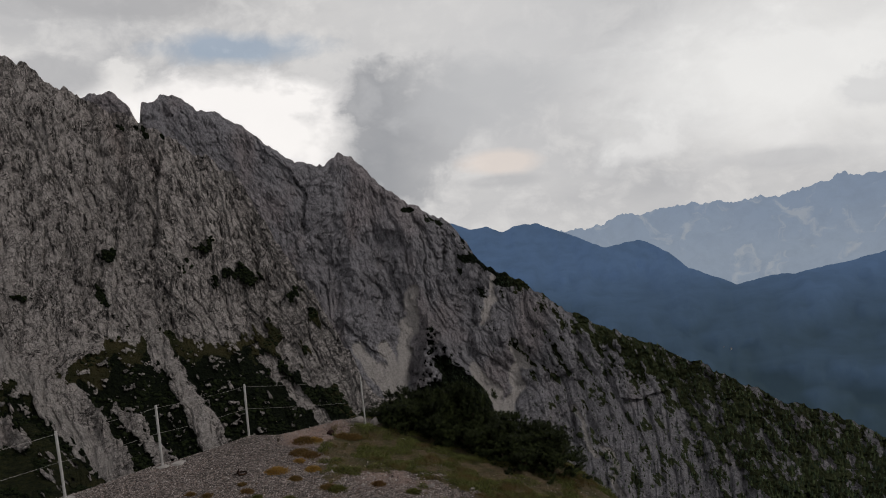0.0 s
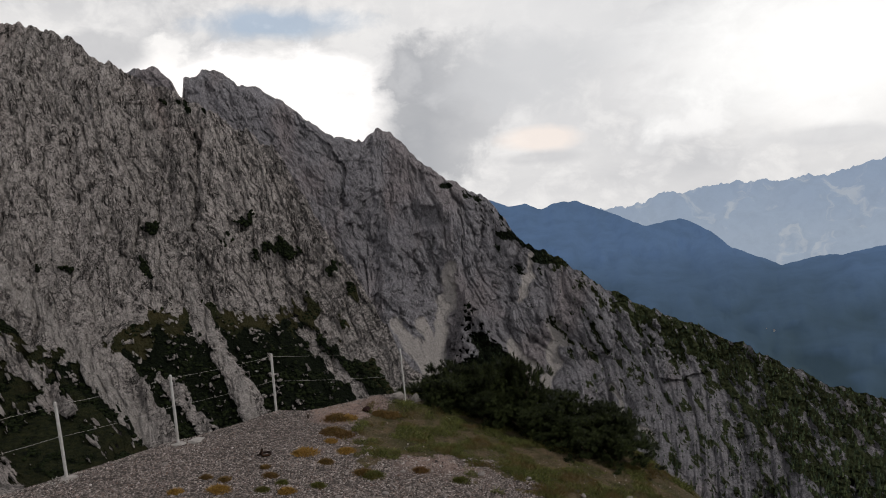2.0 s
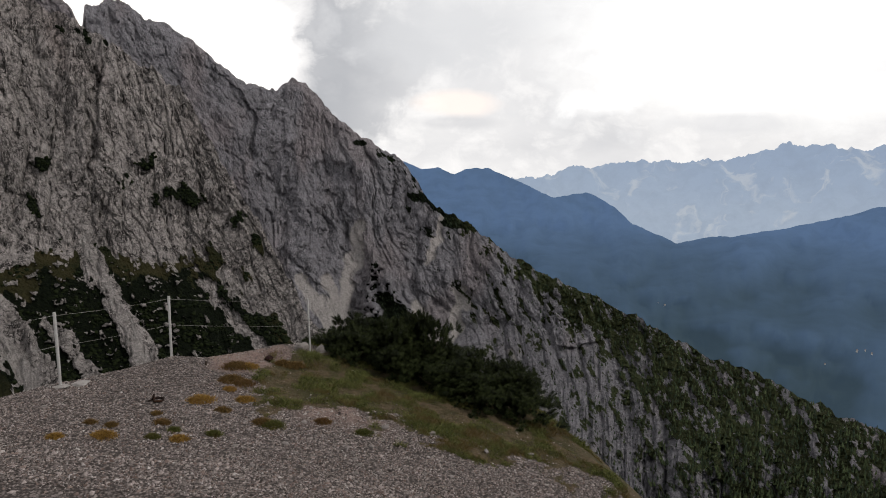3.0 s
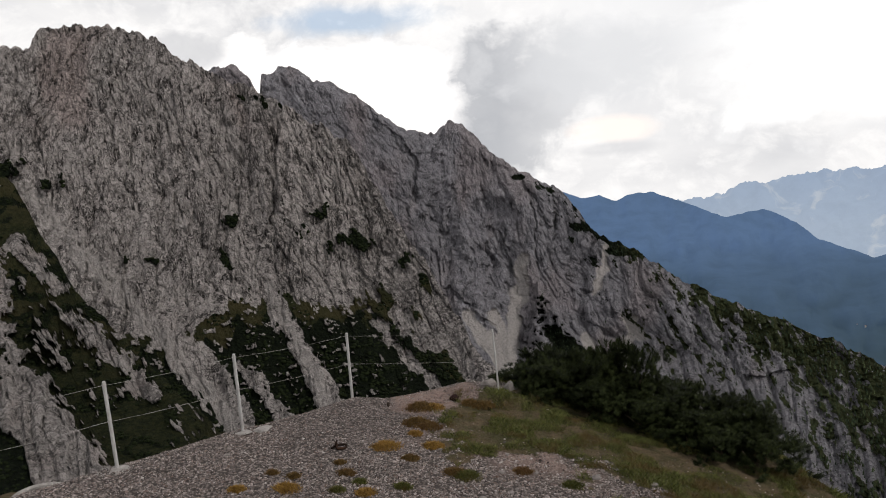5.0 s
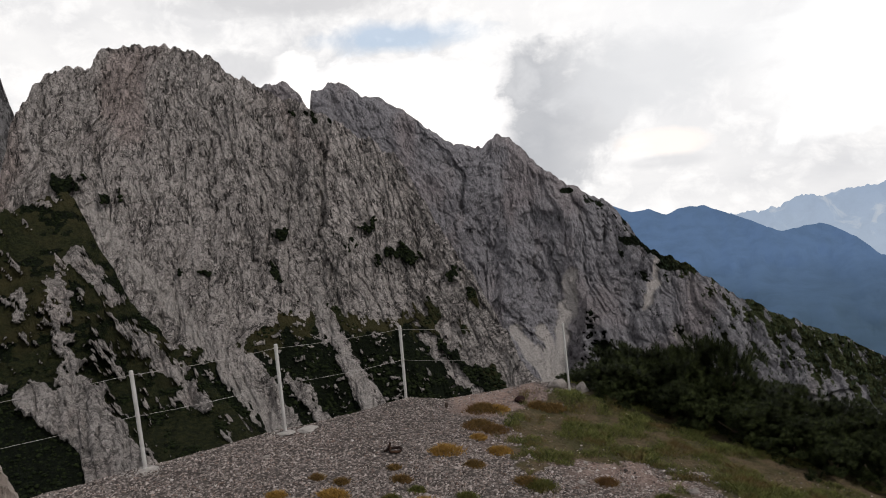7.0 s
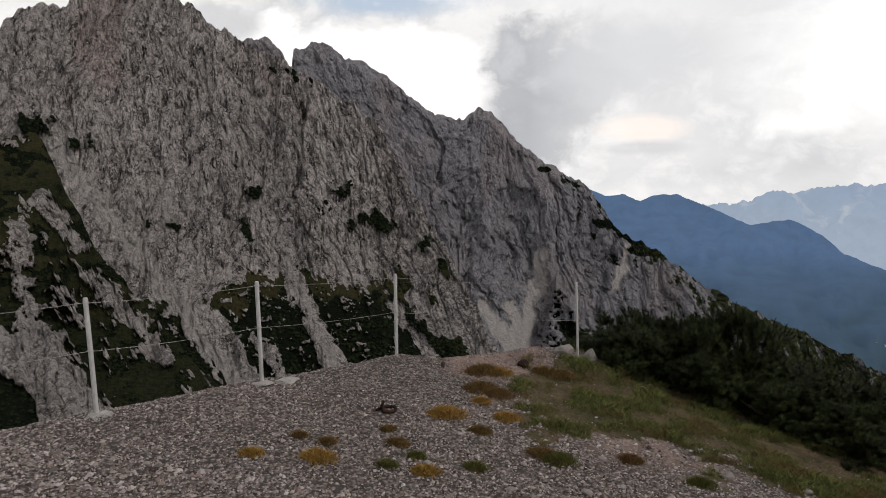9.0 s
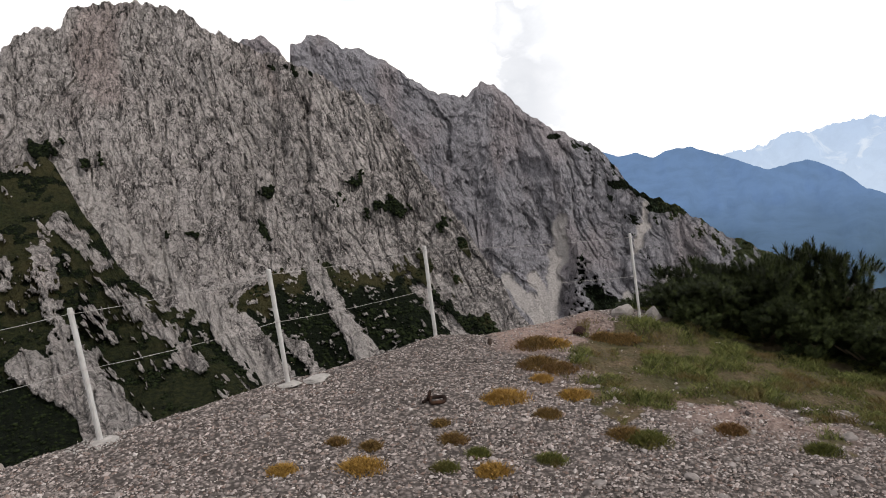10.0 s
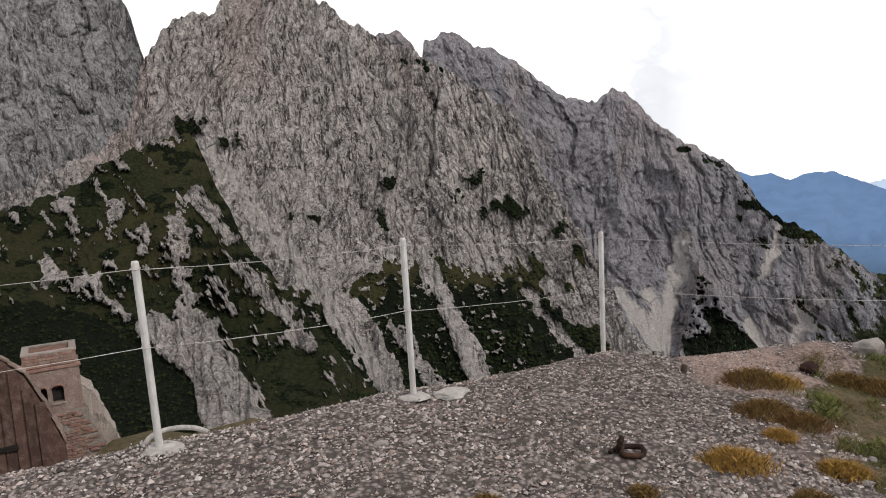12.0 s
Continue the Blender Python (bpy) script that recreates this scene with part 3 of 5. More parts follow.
def gravel_material():
    m, n = material("gravel")
    p = place(n)
    cover = n.add("ShaderNodeAttribute", attribute_name="cover")
    sep = n.add("ShaderNodeSeparateColor", {0: cover.outputs["Color"]})
    v = n.add("ShaderNodeTexVoronoi", {"Vector": p, "Scale": 26.0, "Randomness": 1.0})
    v2 = n.add("ShaderNodeTexVoronoi", {"Vector": p, "Scale": 60.0, "Randomness": 1.0})
    wide = n.noise(p, 0.8, 4, 0.6)
    fine = n.noise(p, 45, 5, 0.65)
    c = n.mix(n.ramp(wide, 0.35, 0.65), (0.100, 0.082, 0.076), (0.155, 0.128, 0.119))
    shade = n.add("ShaderNodeSeparateColor", {0: v.outputs["Color"]}).outputs[0]
    c = n.mix(n.ramp(shade, 0.0, 1.0, 0.0, 0.75), c, (0.25, 0.215, 0.205))
    c = n.mix(n.ramp(v.outputs["Distance"], 0.24, 0.60, 0.0, 0.85), c, (0.030, 0.026, 0.024))
    c = n.mix(n.math("MULTIPLY", n.ramp(fine, 0.5, 0.7), 0.35), c, (0.07, 0.06, 0.052))
    earth = n.mix(n.ramp(n.math("ADD", n.math("MULTIPLY", fine, 0.6), n.math("MULTIPLY", n.noise(p, 7, 5, 0.7), 0.4)), 0.38, 0.62), (0.120, 0.078, 0.065), (0.290, 0.215, 0.190))
    c = n.mix(n.math("MULTIPLY", sep.outputs[1], 0.8), c, earth)
    turf = n.mix(n.ramp(n.noise(p, 3.0, 4, 0.6), 0.38, 0.62), (0.046, 0.044, 0.020), (0.098, 0.072, 0.046))
    turf = n.mix(n.ramp(fine, 0.45, 0.7), turf, (0.044, 0.034, 0.022))
    c = n.mix(n.ramp(n.math("ADD", sep.outputs[0], n.math("ADD", n.math("MULTIPLY", n.math("SUBTRACT", fine, 0.5), 0.5), n.math("MULTIPLY", n.math("SUBTRACT", n.noise(p, 2.4, 5, 0.65), 0.52), 1.5))), 0.35, 0.6), c, turf)
    bump = n.math("SUBTRACT", n.math("MULTIPLY", fine, 0.4), n.math("ADD", v.outputs["Distance"], n.math("MULTIPLY", v2.outputs["Distance"], 0.4)))
    finish(n, c, 0.95, bump, 0.8, 0.02)
    return m


gravel = gravel_material()


def shelf():
    def axis(lo, fine0, fine1, hi, step):
        a = fine0 - np.cumsum(0.1 * 1.18 ** np.arange(40))
        b = fine1 + np.cumsum(0.1 * 1.18 ** np.arange(40))
        return np.concatenate([a[a > lo][::-1], np.arange(fine0, fine1, step), b[b < hi]])
    xs, ys = axis(-70, -8.6, 3.6, 70, 0.045), axis(-40, 9.0, 16.6, 80, 0.045)
    X, Y = np.meshgrid(xs, ys, indexing="ij")
    out = rim_distance(X, Y)
    Z = level(X, Y) + rubble(X, Y) + 0.9 * smooth(0.5, 6, out) * fbm(X / 1.5, Y / 1.5, 0, 4, 531)
    fine = 0.012 * fbm(X * 14, Y * 14, 0, 2, 541)
    g = grassy(X, Y)
    earth = smooth(0.3, 0.9, fbm(X * 0.7, Y * 0.7, 0, 3, 551) + 0.8 * spot(X, Y, -3.0, 13.1, 1.2, 1.7) + 0.9 * spot(X, Y, -3.0, 14.7, 1.0, 0.65)) * (1 - g) * smooth(11.7, 12.7, Y)
    low = smooth(3, 9, out)
    ob = grid_object("ground", np.stack([X, Y, Z + fine], -1), gravel, np.stack([np.maximum(g, low), earth, 0 * g, 0 * g + 1], -1))
    tagged(ob, "stony gravel shelf with earth and turf on the hilltop", "ground", kind="structure")


shelf()


def part(name, bm, mat, parent=None, label="", shade_smooth=False):
    me = bpy.data.meshes.new(name)
    bm.to_mesh(me)
    bm.free()
    me.materials.append(mat)
    if shade_smooth:
        me.polygons.foreach_set("use_smooth", np.full(len(me.polygons), True))
    ob = new(name, me)
    if parent is not None:
        ob.parent = parent
    if label:
        ob["label"] = label
    return ob


def empty(name, x, y, z, turn=0.0):
    e = new(name)
    e.empty_display_size = 0.1
    e.matrix_world = pose(x, y, z, 0, 0, turn)
    return e


def tube(points, radius, sides=8, taper=None, caps=True):
    """A bmesh tube through points; taper gives a factor on the radius for each."""
    bm = bmesh.new()
    pts = [Vector(p) for p in points]
    rings = []
    for i, p in enumerate(pts):
        way = (pts[min(i + 1, len(pts) - 1)] - pts[max(i - 1, 0)]).normalized()
        side = way.cross(Vector((0.13, 0.21, 0.97)) if abs(way.z) < 0.9 else Vector((1, 0.1, 0))).normalized()
        up = side.cross(way)
        r = radius * (taper[i] if taper else 1)
        rings.append([bm.verts.new(p + r * (math.cos(a) * side + math.sin(a) * up)) for a in (2 * math.pi * k / sides for k in range(sides))])
    for a, b in zip(rings, rings[1:]):
        for k in range(sides):
            bm.faces.new((a[k], a[(k + 1) % sides], b[(k + 1) % sides], b[k]))
    if caps:
        bm.faces.new(rings[0][::-1])
        bm.faces.new(rings[-1])
    bmesh.ops.recalc_face_normals(bm, faces=bm.faces)
    return bm


def stone_mesh(seed, size, flat=0.7, detail=2):
    bm = bmesh.new()
    bmesh.ops.create_icosphere(bm, subdivisions=detail, radius=1.0)
    rng = random.Random(seed)
    cuts = [(Vector((rng.gauss(0, 1), rng.gauss(0, 1), rng.gauss(0, 1))).normalized(), rng.uniform(0.55, 0.9)) for _ in range(9)]
    off = Vector((rng.random() * 50, rng.random() * 50, rng.random() * 50))
    for v in bm.verts:
        for nrm, lim in cuts:
            over = v.co.dot(nrm) - lim
            if over > 0:
                v.co -= nrm * over
        v.co *= 1 + 0.10 * noise.noise(v.co * 2.3 + off)
        v.co = Vector((v.co.x * size[0], v.co.y * size[1], v.co.z * size[2] * flat))
    return bm


def stone_material(name, tint):
    m, n = material(name)
    p = place(n)
    fine = n.noise(p, 22, 6, 0.7)
    wide = n.noise(p, 4.5, 3, 0.6)
    c = n.mix(n.ramp(wide, 0.35, 0.65), [v * 0.72 for v in tint], [v * 1.1 for v in tint])
    c = n.mix(n.ramp(fine, 0.5, 0.72, 0, 0.7), c, [v * 0.4 for v in tint])
    c = n.mix(n.ramp(n.noise(p, 9, 3, 0.5), 0.6, 0.7, 0, 0.5), c, [min(1, v * 1.4) for v in tint])
    finish(n, c, 0.93, fine, 0.6, 0.01)
    return m


def metal_material(name, tint, rust, metal=0.5, rough=0.55):
    m, n = material(name)
    p = place(n)
    fine = n.noise(n.stretch(p, (1, 1, 0.35)), 30, 6, 0.65)
    wide = n.noise(p, 5, 4, 0.6)
    c = n.mix(n.ramp(fine, 0.35, 0.65), [v * 0.8 for v in tint], tint)
    c = n.mix(n.math("MULTIPLY", n.ramp(wide, 0.5, 0.68), rust), c, (0.12, 0.06, 0.035))
    finish(n, c, rough, fine, 0.25, 0.004, metal)
    return m


galvanised = metal_material("galvanised_steel", (0.47, 0.46, 0.45), 0.25, 0.35, 0.6)
wire_metal = metal_material("wire_steel", (0.40, 0.38, 0.37), 0.3, 0.4, 0.55)
rusty = metal_material("rusty_iron", (0.020, 0.013, 0.011), 0.5, 0.0, 0.85)
concrete = stone_material("concrete", (0.29, 0.272, 0.258))
limestone = stone_material("loose_limestone", (0.215, 0.192, 0.183))

# ---- the fence ----
# x, y, z, lean in degrees, height, radius
POSTS = [(-8.05, 9.35, -2.72, 1.2, 1.10, 0.022), (-6.40, 11.25, -2.77, 1.5, 1.10, 0.022), (-5.345, 12.55, -2.82, 0.4, 1.10, 0.022), (-4.32, 14.42, -3.02, -0.3, 1.10, 0.022), (-1.98, 14.80, -3.09, 1.6, 1.03, 0.015)]


def fence():
    tops = []
    for i, (x, y, z, lean, tall, thick) in enumerate(POSTS):
        post = empty("fence_post", x, y, z)
        tagged(post, "thin galvanised steel fence post set in a rough concrete footing", "fence post", "posts of the wire fence")
        off = math.tan(radians(lean)) * -1
        bm = tube([(0, 0, -0.35), (0, 0, 0.0), (off * 0.5, 0, 0.55), (off * tall, 0, tall - 0.012), (off * tall, 0, tall)], thick, 12, [1, 1, 1, 1, 0.8])
        part("pole", bm, galvanised, post, shade_smooth=False)
        bm = stone_mesh(40 + i, ((0.15, 0.13, 0.035) if i == 1 else (0.12, 0.10, 0.035)) if i < 4 else (0.07, 0.06, 0.04), 0.8, 3)
        foot = part("footing", bm, concrete, post, "rough whitish concrete footing")
        foot.location.z = -0.018
        crumbs = bmesh.new()
        crumb_rng = random.Random(60 + i)
        for _ in range(70 if i == 1 else 24):
            a, r = crumb_rng.uniform(0, 6.28), crumb_rng.uniform(0.06, 0.20 if i == 1 else 0.16)
            s = crumb_rng.uniform(0.004, 0.011)
            got = bmesh.ops.create_icosphere(crumbs, subdivisions=1, radius=s, matrix=Matrix.Translation((r * math.cos(a) * 1.2, r * math.sin(a) - 0.06, s * 0.3)))
            for v in got["verts"]:
                v.co += Vector((crumb_rng.uniform(-1, 1), crumb_rng.uniform(-1, 1), crumb_rng.uniform(-0.6, 0.4))) * s * 0.45
        tagged(part("rubble", crumbs, concrete, post, "whitish concrete crumbs round the footing"), kind="stuff")
        for h in (tall - 0.045, tall - 0.50):
            ring = tube([(off * h + (thick + 0.004) * math.cos(a), (thick + 0.004) * math.sin(a), h + 0.004 * math.sin(2 * a)) for a in np.linspace(0, 2 * math.pi, 13)], 0.003, 5, None, False)
            part("wire_tie", ring, wire_metal, post)
        tops.append((Vector((x, y, z)), off, tall))
    for (a, oa, ha), (b, ob_, hb) in zip(tops, tops[1:]):
        for down in (0.045, 0.50):
            p, q = a + Vector((oa * (ha - down), -0.027, ha - down)), b + Vector((ob_ * (hb - down), -0.020, hb - down))
            pts = [p.lerp(q, t) - Vector((0, 0, 0.022 * 4 * t * (1 - t) + 0.0012 * math.sin(t * 31))) for t in np.linspace(0, 1, 17)]
            wire = part("fence_wire", tube(pts, 0.0021, 5), wire_metal)
            tagged(wire, "thin slack steel wire strung between two fence posts", "wire", "wires of the fence")


fence()


# ---- dwarf pines ----
def needle_material(name, dark, light):
    m, n = material(name)
    rnd = n.add("ShaderNodeNewGeometry").outputs["Random Per Island"]
    p = place(n)
    c = n.mix(rnd, dark, light)
    c = n.mix(n.ramp(n.noise(p, 2.2, 3, 0.6), 0.42, 0.66, 0, 0.6), c, [v * 0.5 for v in dark])
    finish(n, c, 0.6)
    return m


pine_needles = needle_material("pine_needles", (0.005, 0.008, 0.003), (0.040, 0.050, 0.016))
bark = stone_material("bark", (0.11, 0.085, 0.065))


def pine_bush_mesh(seed, radius, height):
    """A few limbs of uneven height, each crowded with boughs that end in rosettes of upright, bottle-brush shoots."""
    rng = random.Random(seed)
    limbs = []
    for k in range(7):
        a, r = k * 2.4 + rng.uniform(-0.4, 0.4), math.sqrt((k + 0.4) / 7)
        limbs.append((radius * r * math.cos(a), radius * r * math.sin(a), height * rng.uniform(0.80, 1.08) * (1 - 0.22 * r * r), r, a))
    verts, faces = [], []
    for b in range(150):
        lx, ly, lh, r, a = limbs[b % 7]
        up_share = rng.random() ** 0.6
        thin = 0.30 * radius * (1.25 - 0.70 * up_share)
        hub = Vector((lx + rng.gauss(0, thin), ly + rng.gauss(0, thin), max(0.04, lh * (0.10 + 0.84 * up_share) - 0.16)))
        lean = Vector((hub.x, hub.y, 0)) / radius * 0.55 * (1.2 - up_share)
        for j in range(rng.randrange(4, 7)):
            fan = Vector((rng.gauss(0, 0.5), rng.gauss(0, 0.5), 0)) if j else Vector((0, 0, 0))
            way = (Vector((0, 0, 1)) + lean + fan).normalized()
            length = rng.uniform(0.08, 0.14) * (1.15 if j == 0 else 1.0)
            base = hub + fan * 0.07
            side = way.orthogonal().normalized()
            up = way.cross(side)
            for k in range(40):
                t, ang = (k + 1) / 40, k * 2.39996
                spread = 0.80 - 0.35 * t * t
                nd = (way * (1 - spread) + (side * math.cos(ang) + up * math.sin(ang)) * spread).normalized()
                p = base + way * (length * (0.25 + 0.75 * t))
                wd = nd.cross(way).normalized() * 0.0062
                i = len(verts)
                verts += [tuple(p - wd), tuple(p + wd), tuple(p + nd * rng.uniform(0.050, 0.078))]
                faces.append((i, i + 1, i + 2))
    return np.array(verts), np.array(faces)


def pines():
    kinds = []
    for k in range(4):
        v, f = pine_bush_mesh(600 + k, 0.56, 1.0)
        ob = raw_object("crown", v, f, pine_needles)
        me = ob.data
        bpy.data.objects.remove(ob)
        rng = random.Random(640 + k)
        bm = bmesh.new()
        for j in range(7):
            a = rng.uniform(0, 6.28)
            pts = [(0, 0, -0.12)] + [(0.5 * t * math.cos(a) * (0.7 + 0.3 * t), 0.5 * t * math.sin(a), 0.48 * t ** 1.6 + 0.02) for t in (0.3, 0.6, 0.9)]
            limb = tube(pts, 0.035, 6, [1, 0.8, 0.55, 0.25])
            tmp = bpy.data.meshes.new("limb")
            limb.to_mesh(tmp)
            limb.free()
            bm.from_mesh(tmp)
            bpy.data.meshes.remove(tmp)
        lim = bpy.data.meshes.new("branches")
        bm.to_mesh(lim)
        bm.free()
        lim.materials.append(bark)
        kinds.append((me, lim))
    rng = random.Random(7)
    # along the far edge of the turf, tallest in the middle
    row = [(-1.55, 15.55, 0.70), (-1.2, 15.2, 0.75), (-1.1, 15.8, 1.0), (-0.6, 15.0, 0.80), (-0.55, 15.6, 1.08), (-0.1, 14.75, 0.85), (-0.02, 15.3, 1.62), (0.4, 14.5, 0.75), (0.55, 15.1, 1.0), (0.85, 14.2, 0.66), (1.05, 14.8, 0.80), (1.25, 13.95, 0.72), (1.5, 14.4, 0.85), (1.62, 13.9, 0.80)]
    for x, y, h in row:
        me, lim = kinds[rng.randrange(4)]
        bush = empty("dwarf_pine", x, y, ground_at(x, y) - 0.03, rng.uniform(0, 360))
        tagged(bush, "dense dark green dwarf mountain pine at the edge of the turf", "bush", "dwarf pines along the edge")
        sx = rng.uniform(0.85, 1.1)
        for name, data in (("crown", me), ("branches", lim)):
            o = new(name, data)
            o.parent = bush
            o.scale = (sx, sx, h * rng.uniform(0.82, 1.05))


pines()


# ---- scrub and trees on the mountains ----
def lump_template():
    bm = bmesh.new()
    bmesh.ops.create_icosphere(bm, subdivisions=1, radius=1.0)
    v = np.array([tuple(q.co) for q in bm.verts])
    f = np.array([[q.index for q in face.verts] for face in bm.faces])
    bm.free()
    return v, f


LUMP = lump_template()


def scatter(name, spots, sizes, squash, mat, seed, jitter=0.35, template=None, shade_smooth=False):
    """Many small rough lumps, one at each spot, joined into one mesh."""
    rng = np.random.RandomState(seed)
    tv, tf = template or LUMP
    n, k = len(spots), len(tv)
    ang = rng.uniform(0, 2 * np.pi, n)
    rough = 1 + jitter * rng.uniform(-1, 1, (n, k, 1))
    v = tv[None] * rough * sizes[:, None, None]
    v[..., 2] *= squash
    ca, sa = np.cos(ang)[:, None], np.sin(ang)[:, None]
    x = v[..., 0] * ca - v[..., 1] * sa
    y = v[..., 0] * sa + v[..., 1] * ca
    v = np.stack([x, y, v[..., 2]], -1) + spots[:, None, :]
    f = tf[None] + (np.arange(n) * k)[:, None, None]
    return raw_object(name, v.reshape(-1, 3), f.reshape(-1, tf.shape[1]), mat, None, shade_smooth)


def leaf_material(name, dark, light):
    m, n = material(name)
    rnd = n.add("ShaderNodeNewGeometry").outputs["Random Per Island"]
    c = n.mix(rnd, dark, light)
    c = n.mix(n.ramp(n.noise(place(n), 1.3, 5, 0.65), 0.45, 0.65, 0, 0.6), c, [v * 0.4 for v in dark])
    finish(n, c, 0.85)
    return m


scrub_leaf = leaf_material("scrub_foliage", (0.006, 0.009, 0.0035), (0.013, 0.018, 0.0065))
conifer_leaf = leaf_material("conifer_foliage", (0.026, 0.039, 0.025), (0.058, 0.078, 0.044))
# lighter larch green, with sunlight on the spur's trees put into the colour
sunlit_larch_leaf = leaf_material("sunlit_foliage", (0.050, 0.070, 0.034), (0.098, 0.122, 0.058))


def pick(field, count, seed, want):
    az, el, d, veg = field
    rng = np.random.RandomState(seed)
    i = rng.randint(2, az.shape[0] - 2, count)
    j = rng.randint(2, az.shape[1] - 2, count)
    keep = want(az[i, j], el[i, j], veg[i, j], rng.uniform(0, 1, count))
    i, j = i[keep], j[keep]
    return polar(az[i, j] + rng.uniform(-0.09, 0.09, len(i)), el[i, j] + rng.uniform(-0.09, 0.09, len(i)), d[i, j]), rng


def conifer_template():
    v, f = [], []
    for base, top, r in ((0.05, 0.62, 0.24), (0.32, 0.82, 0.18), (0.58, 1.0, 0.11)):
        s = len(v)
        v += [(r * math.cos(a), r * math.sin(a), base) for a in (2 * math.pi * k / 6 for k in range(6))] + [(0, 0, top)]
        f += [(s + k, s + (k + 1) % 6, s + 6) for k in range(6)]
    return np.array(v), np.array(f)


def hillside_plants():
    p, rng = pick(FACE, 110000, 71, lambda a, e, v, r: (v > 0.6) & (e > -22) & (r < np.where(e > -8.5, 0.5, 0.6 * smooth(-0.2, 0.5, fbm(a / 1.3, e / 0.9, 0, 3, 79) + 0.12 * (-12.5 - e)))))
    ob = scatter("mountain_scrub", p, rng.uniform(0.35, 1.0, len(p)), 0.75, scrub_leaf, 72, 0.5, None, True)
    tagged(ob, "dark green dwarf-pine scrub on the ledges of the rock face", "scrub", kind="stuff")
    p, rng = pick(CONE, 70000, 73, lambda a, e, v, r: (v > 0.6) & (r < np.where((e < profile([(-70, -8.4), (-49.8, -9.0), (-46.6, -10.3), (-43.7, -12.6), (-41.6, -14.3), (-40.4, -16), (-38.5, -40)], a)), 0.30, 0.9 * smooth(0.25, 0.5, fbm(a / 1.1, e / 0.6, 0, 3, 77)))))
    ob = scatter("hillside_scrub", p, rng.uniform(0.16, 0.5, len(p)), 0.75, scrub_leaf, 74, 0.5, None, True)
    tagged(ob, "low dark green scrub scattered over the steep hillside", "scrub", kind="stuff")
    tree = conifer_template()
    density = lambda a, e, v, r: r < np.where(v > 0.5, 0.62, 0.10 * smooth(2, 10, a))
    p, rng = pick(SPUR, 75000, 75, lambda a, e, v, r: density(a, e, v, r) & (e < 2))
    s = rng.uniform(1.0, 2.7, len(p)) * np.interp(np.arctan2(p[:, 0], p[:, 1]), [-0.2, 0.1, 0.5], [0.45, 0.8, 1.0])
    p[:, 2] -= 0.4
    # share of trees given the sunlit colour, growing to the right
    sunny = rng.uniform(0, 1, len(p)) < smooth(0.02, 0.5, np.arctan2(p[:, 0], p[:, 1])) * 0.55
    for mask, mat, nm, lab in ((~sunny, conifer_leaf, "spur_forest", "dark spruce forest clinging to the rocky spur"), (sunny, sunlit_larch_leaf, "spur_larches", "larches painted lighter green as if sunlit among the spruces on the spur")):
        ob = scatter(nm, p[mask], s[mask], 1.0, mat, 76, 0.22, tree)
        tagged(ob, lab, "forest", kind="stuff")


hillside_plants()


# ---- loose stones ----
def gravel_stone_material():
    m, n = material("gravel_stones")
    rnd = n.add("ShaderNodeNewGeometry").outputs["Random Per Island"]
    p = place(n)
    c = n.mix(rnd, (0.036, 0.030, 0.028), (0.370, 0.320, 0.302))
    c = n.mix(n.ramp(n.math("FRACT", n.math("MULTIPLY", rnd, 7.31)), 0.95, 0.96), c, (0.40, 0.365, 0.35))
    c = n.mix(n.ramp(n.math("FRACT", n.math("MULTIPLY", rnd, 13.7)), 0.78, 0.8, 0, 0.6), c, (0.145, 0.092, 0.074))
    c = n.mix(n.ramp(n.noise(p, 60, 4, 0.6), 0.5, 0.7, 0, 0.5), c, (0.08, 0.07, 0.063))
    finish(n, c, 0.92, n.noise(p, 120, 3, 0.6), 0.4, 0.004)
    return m


loose = gravel_stone_material()


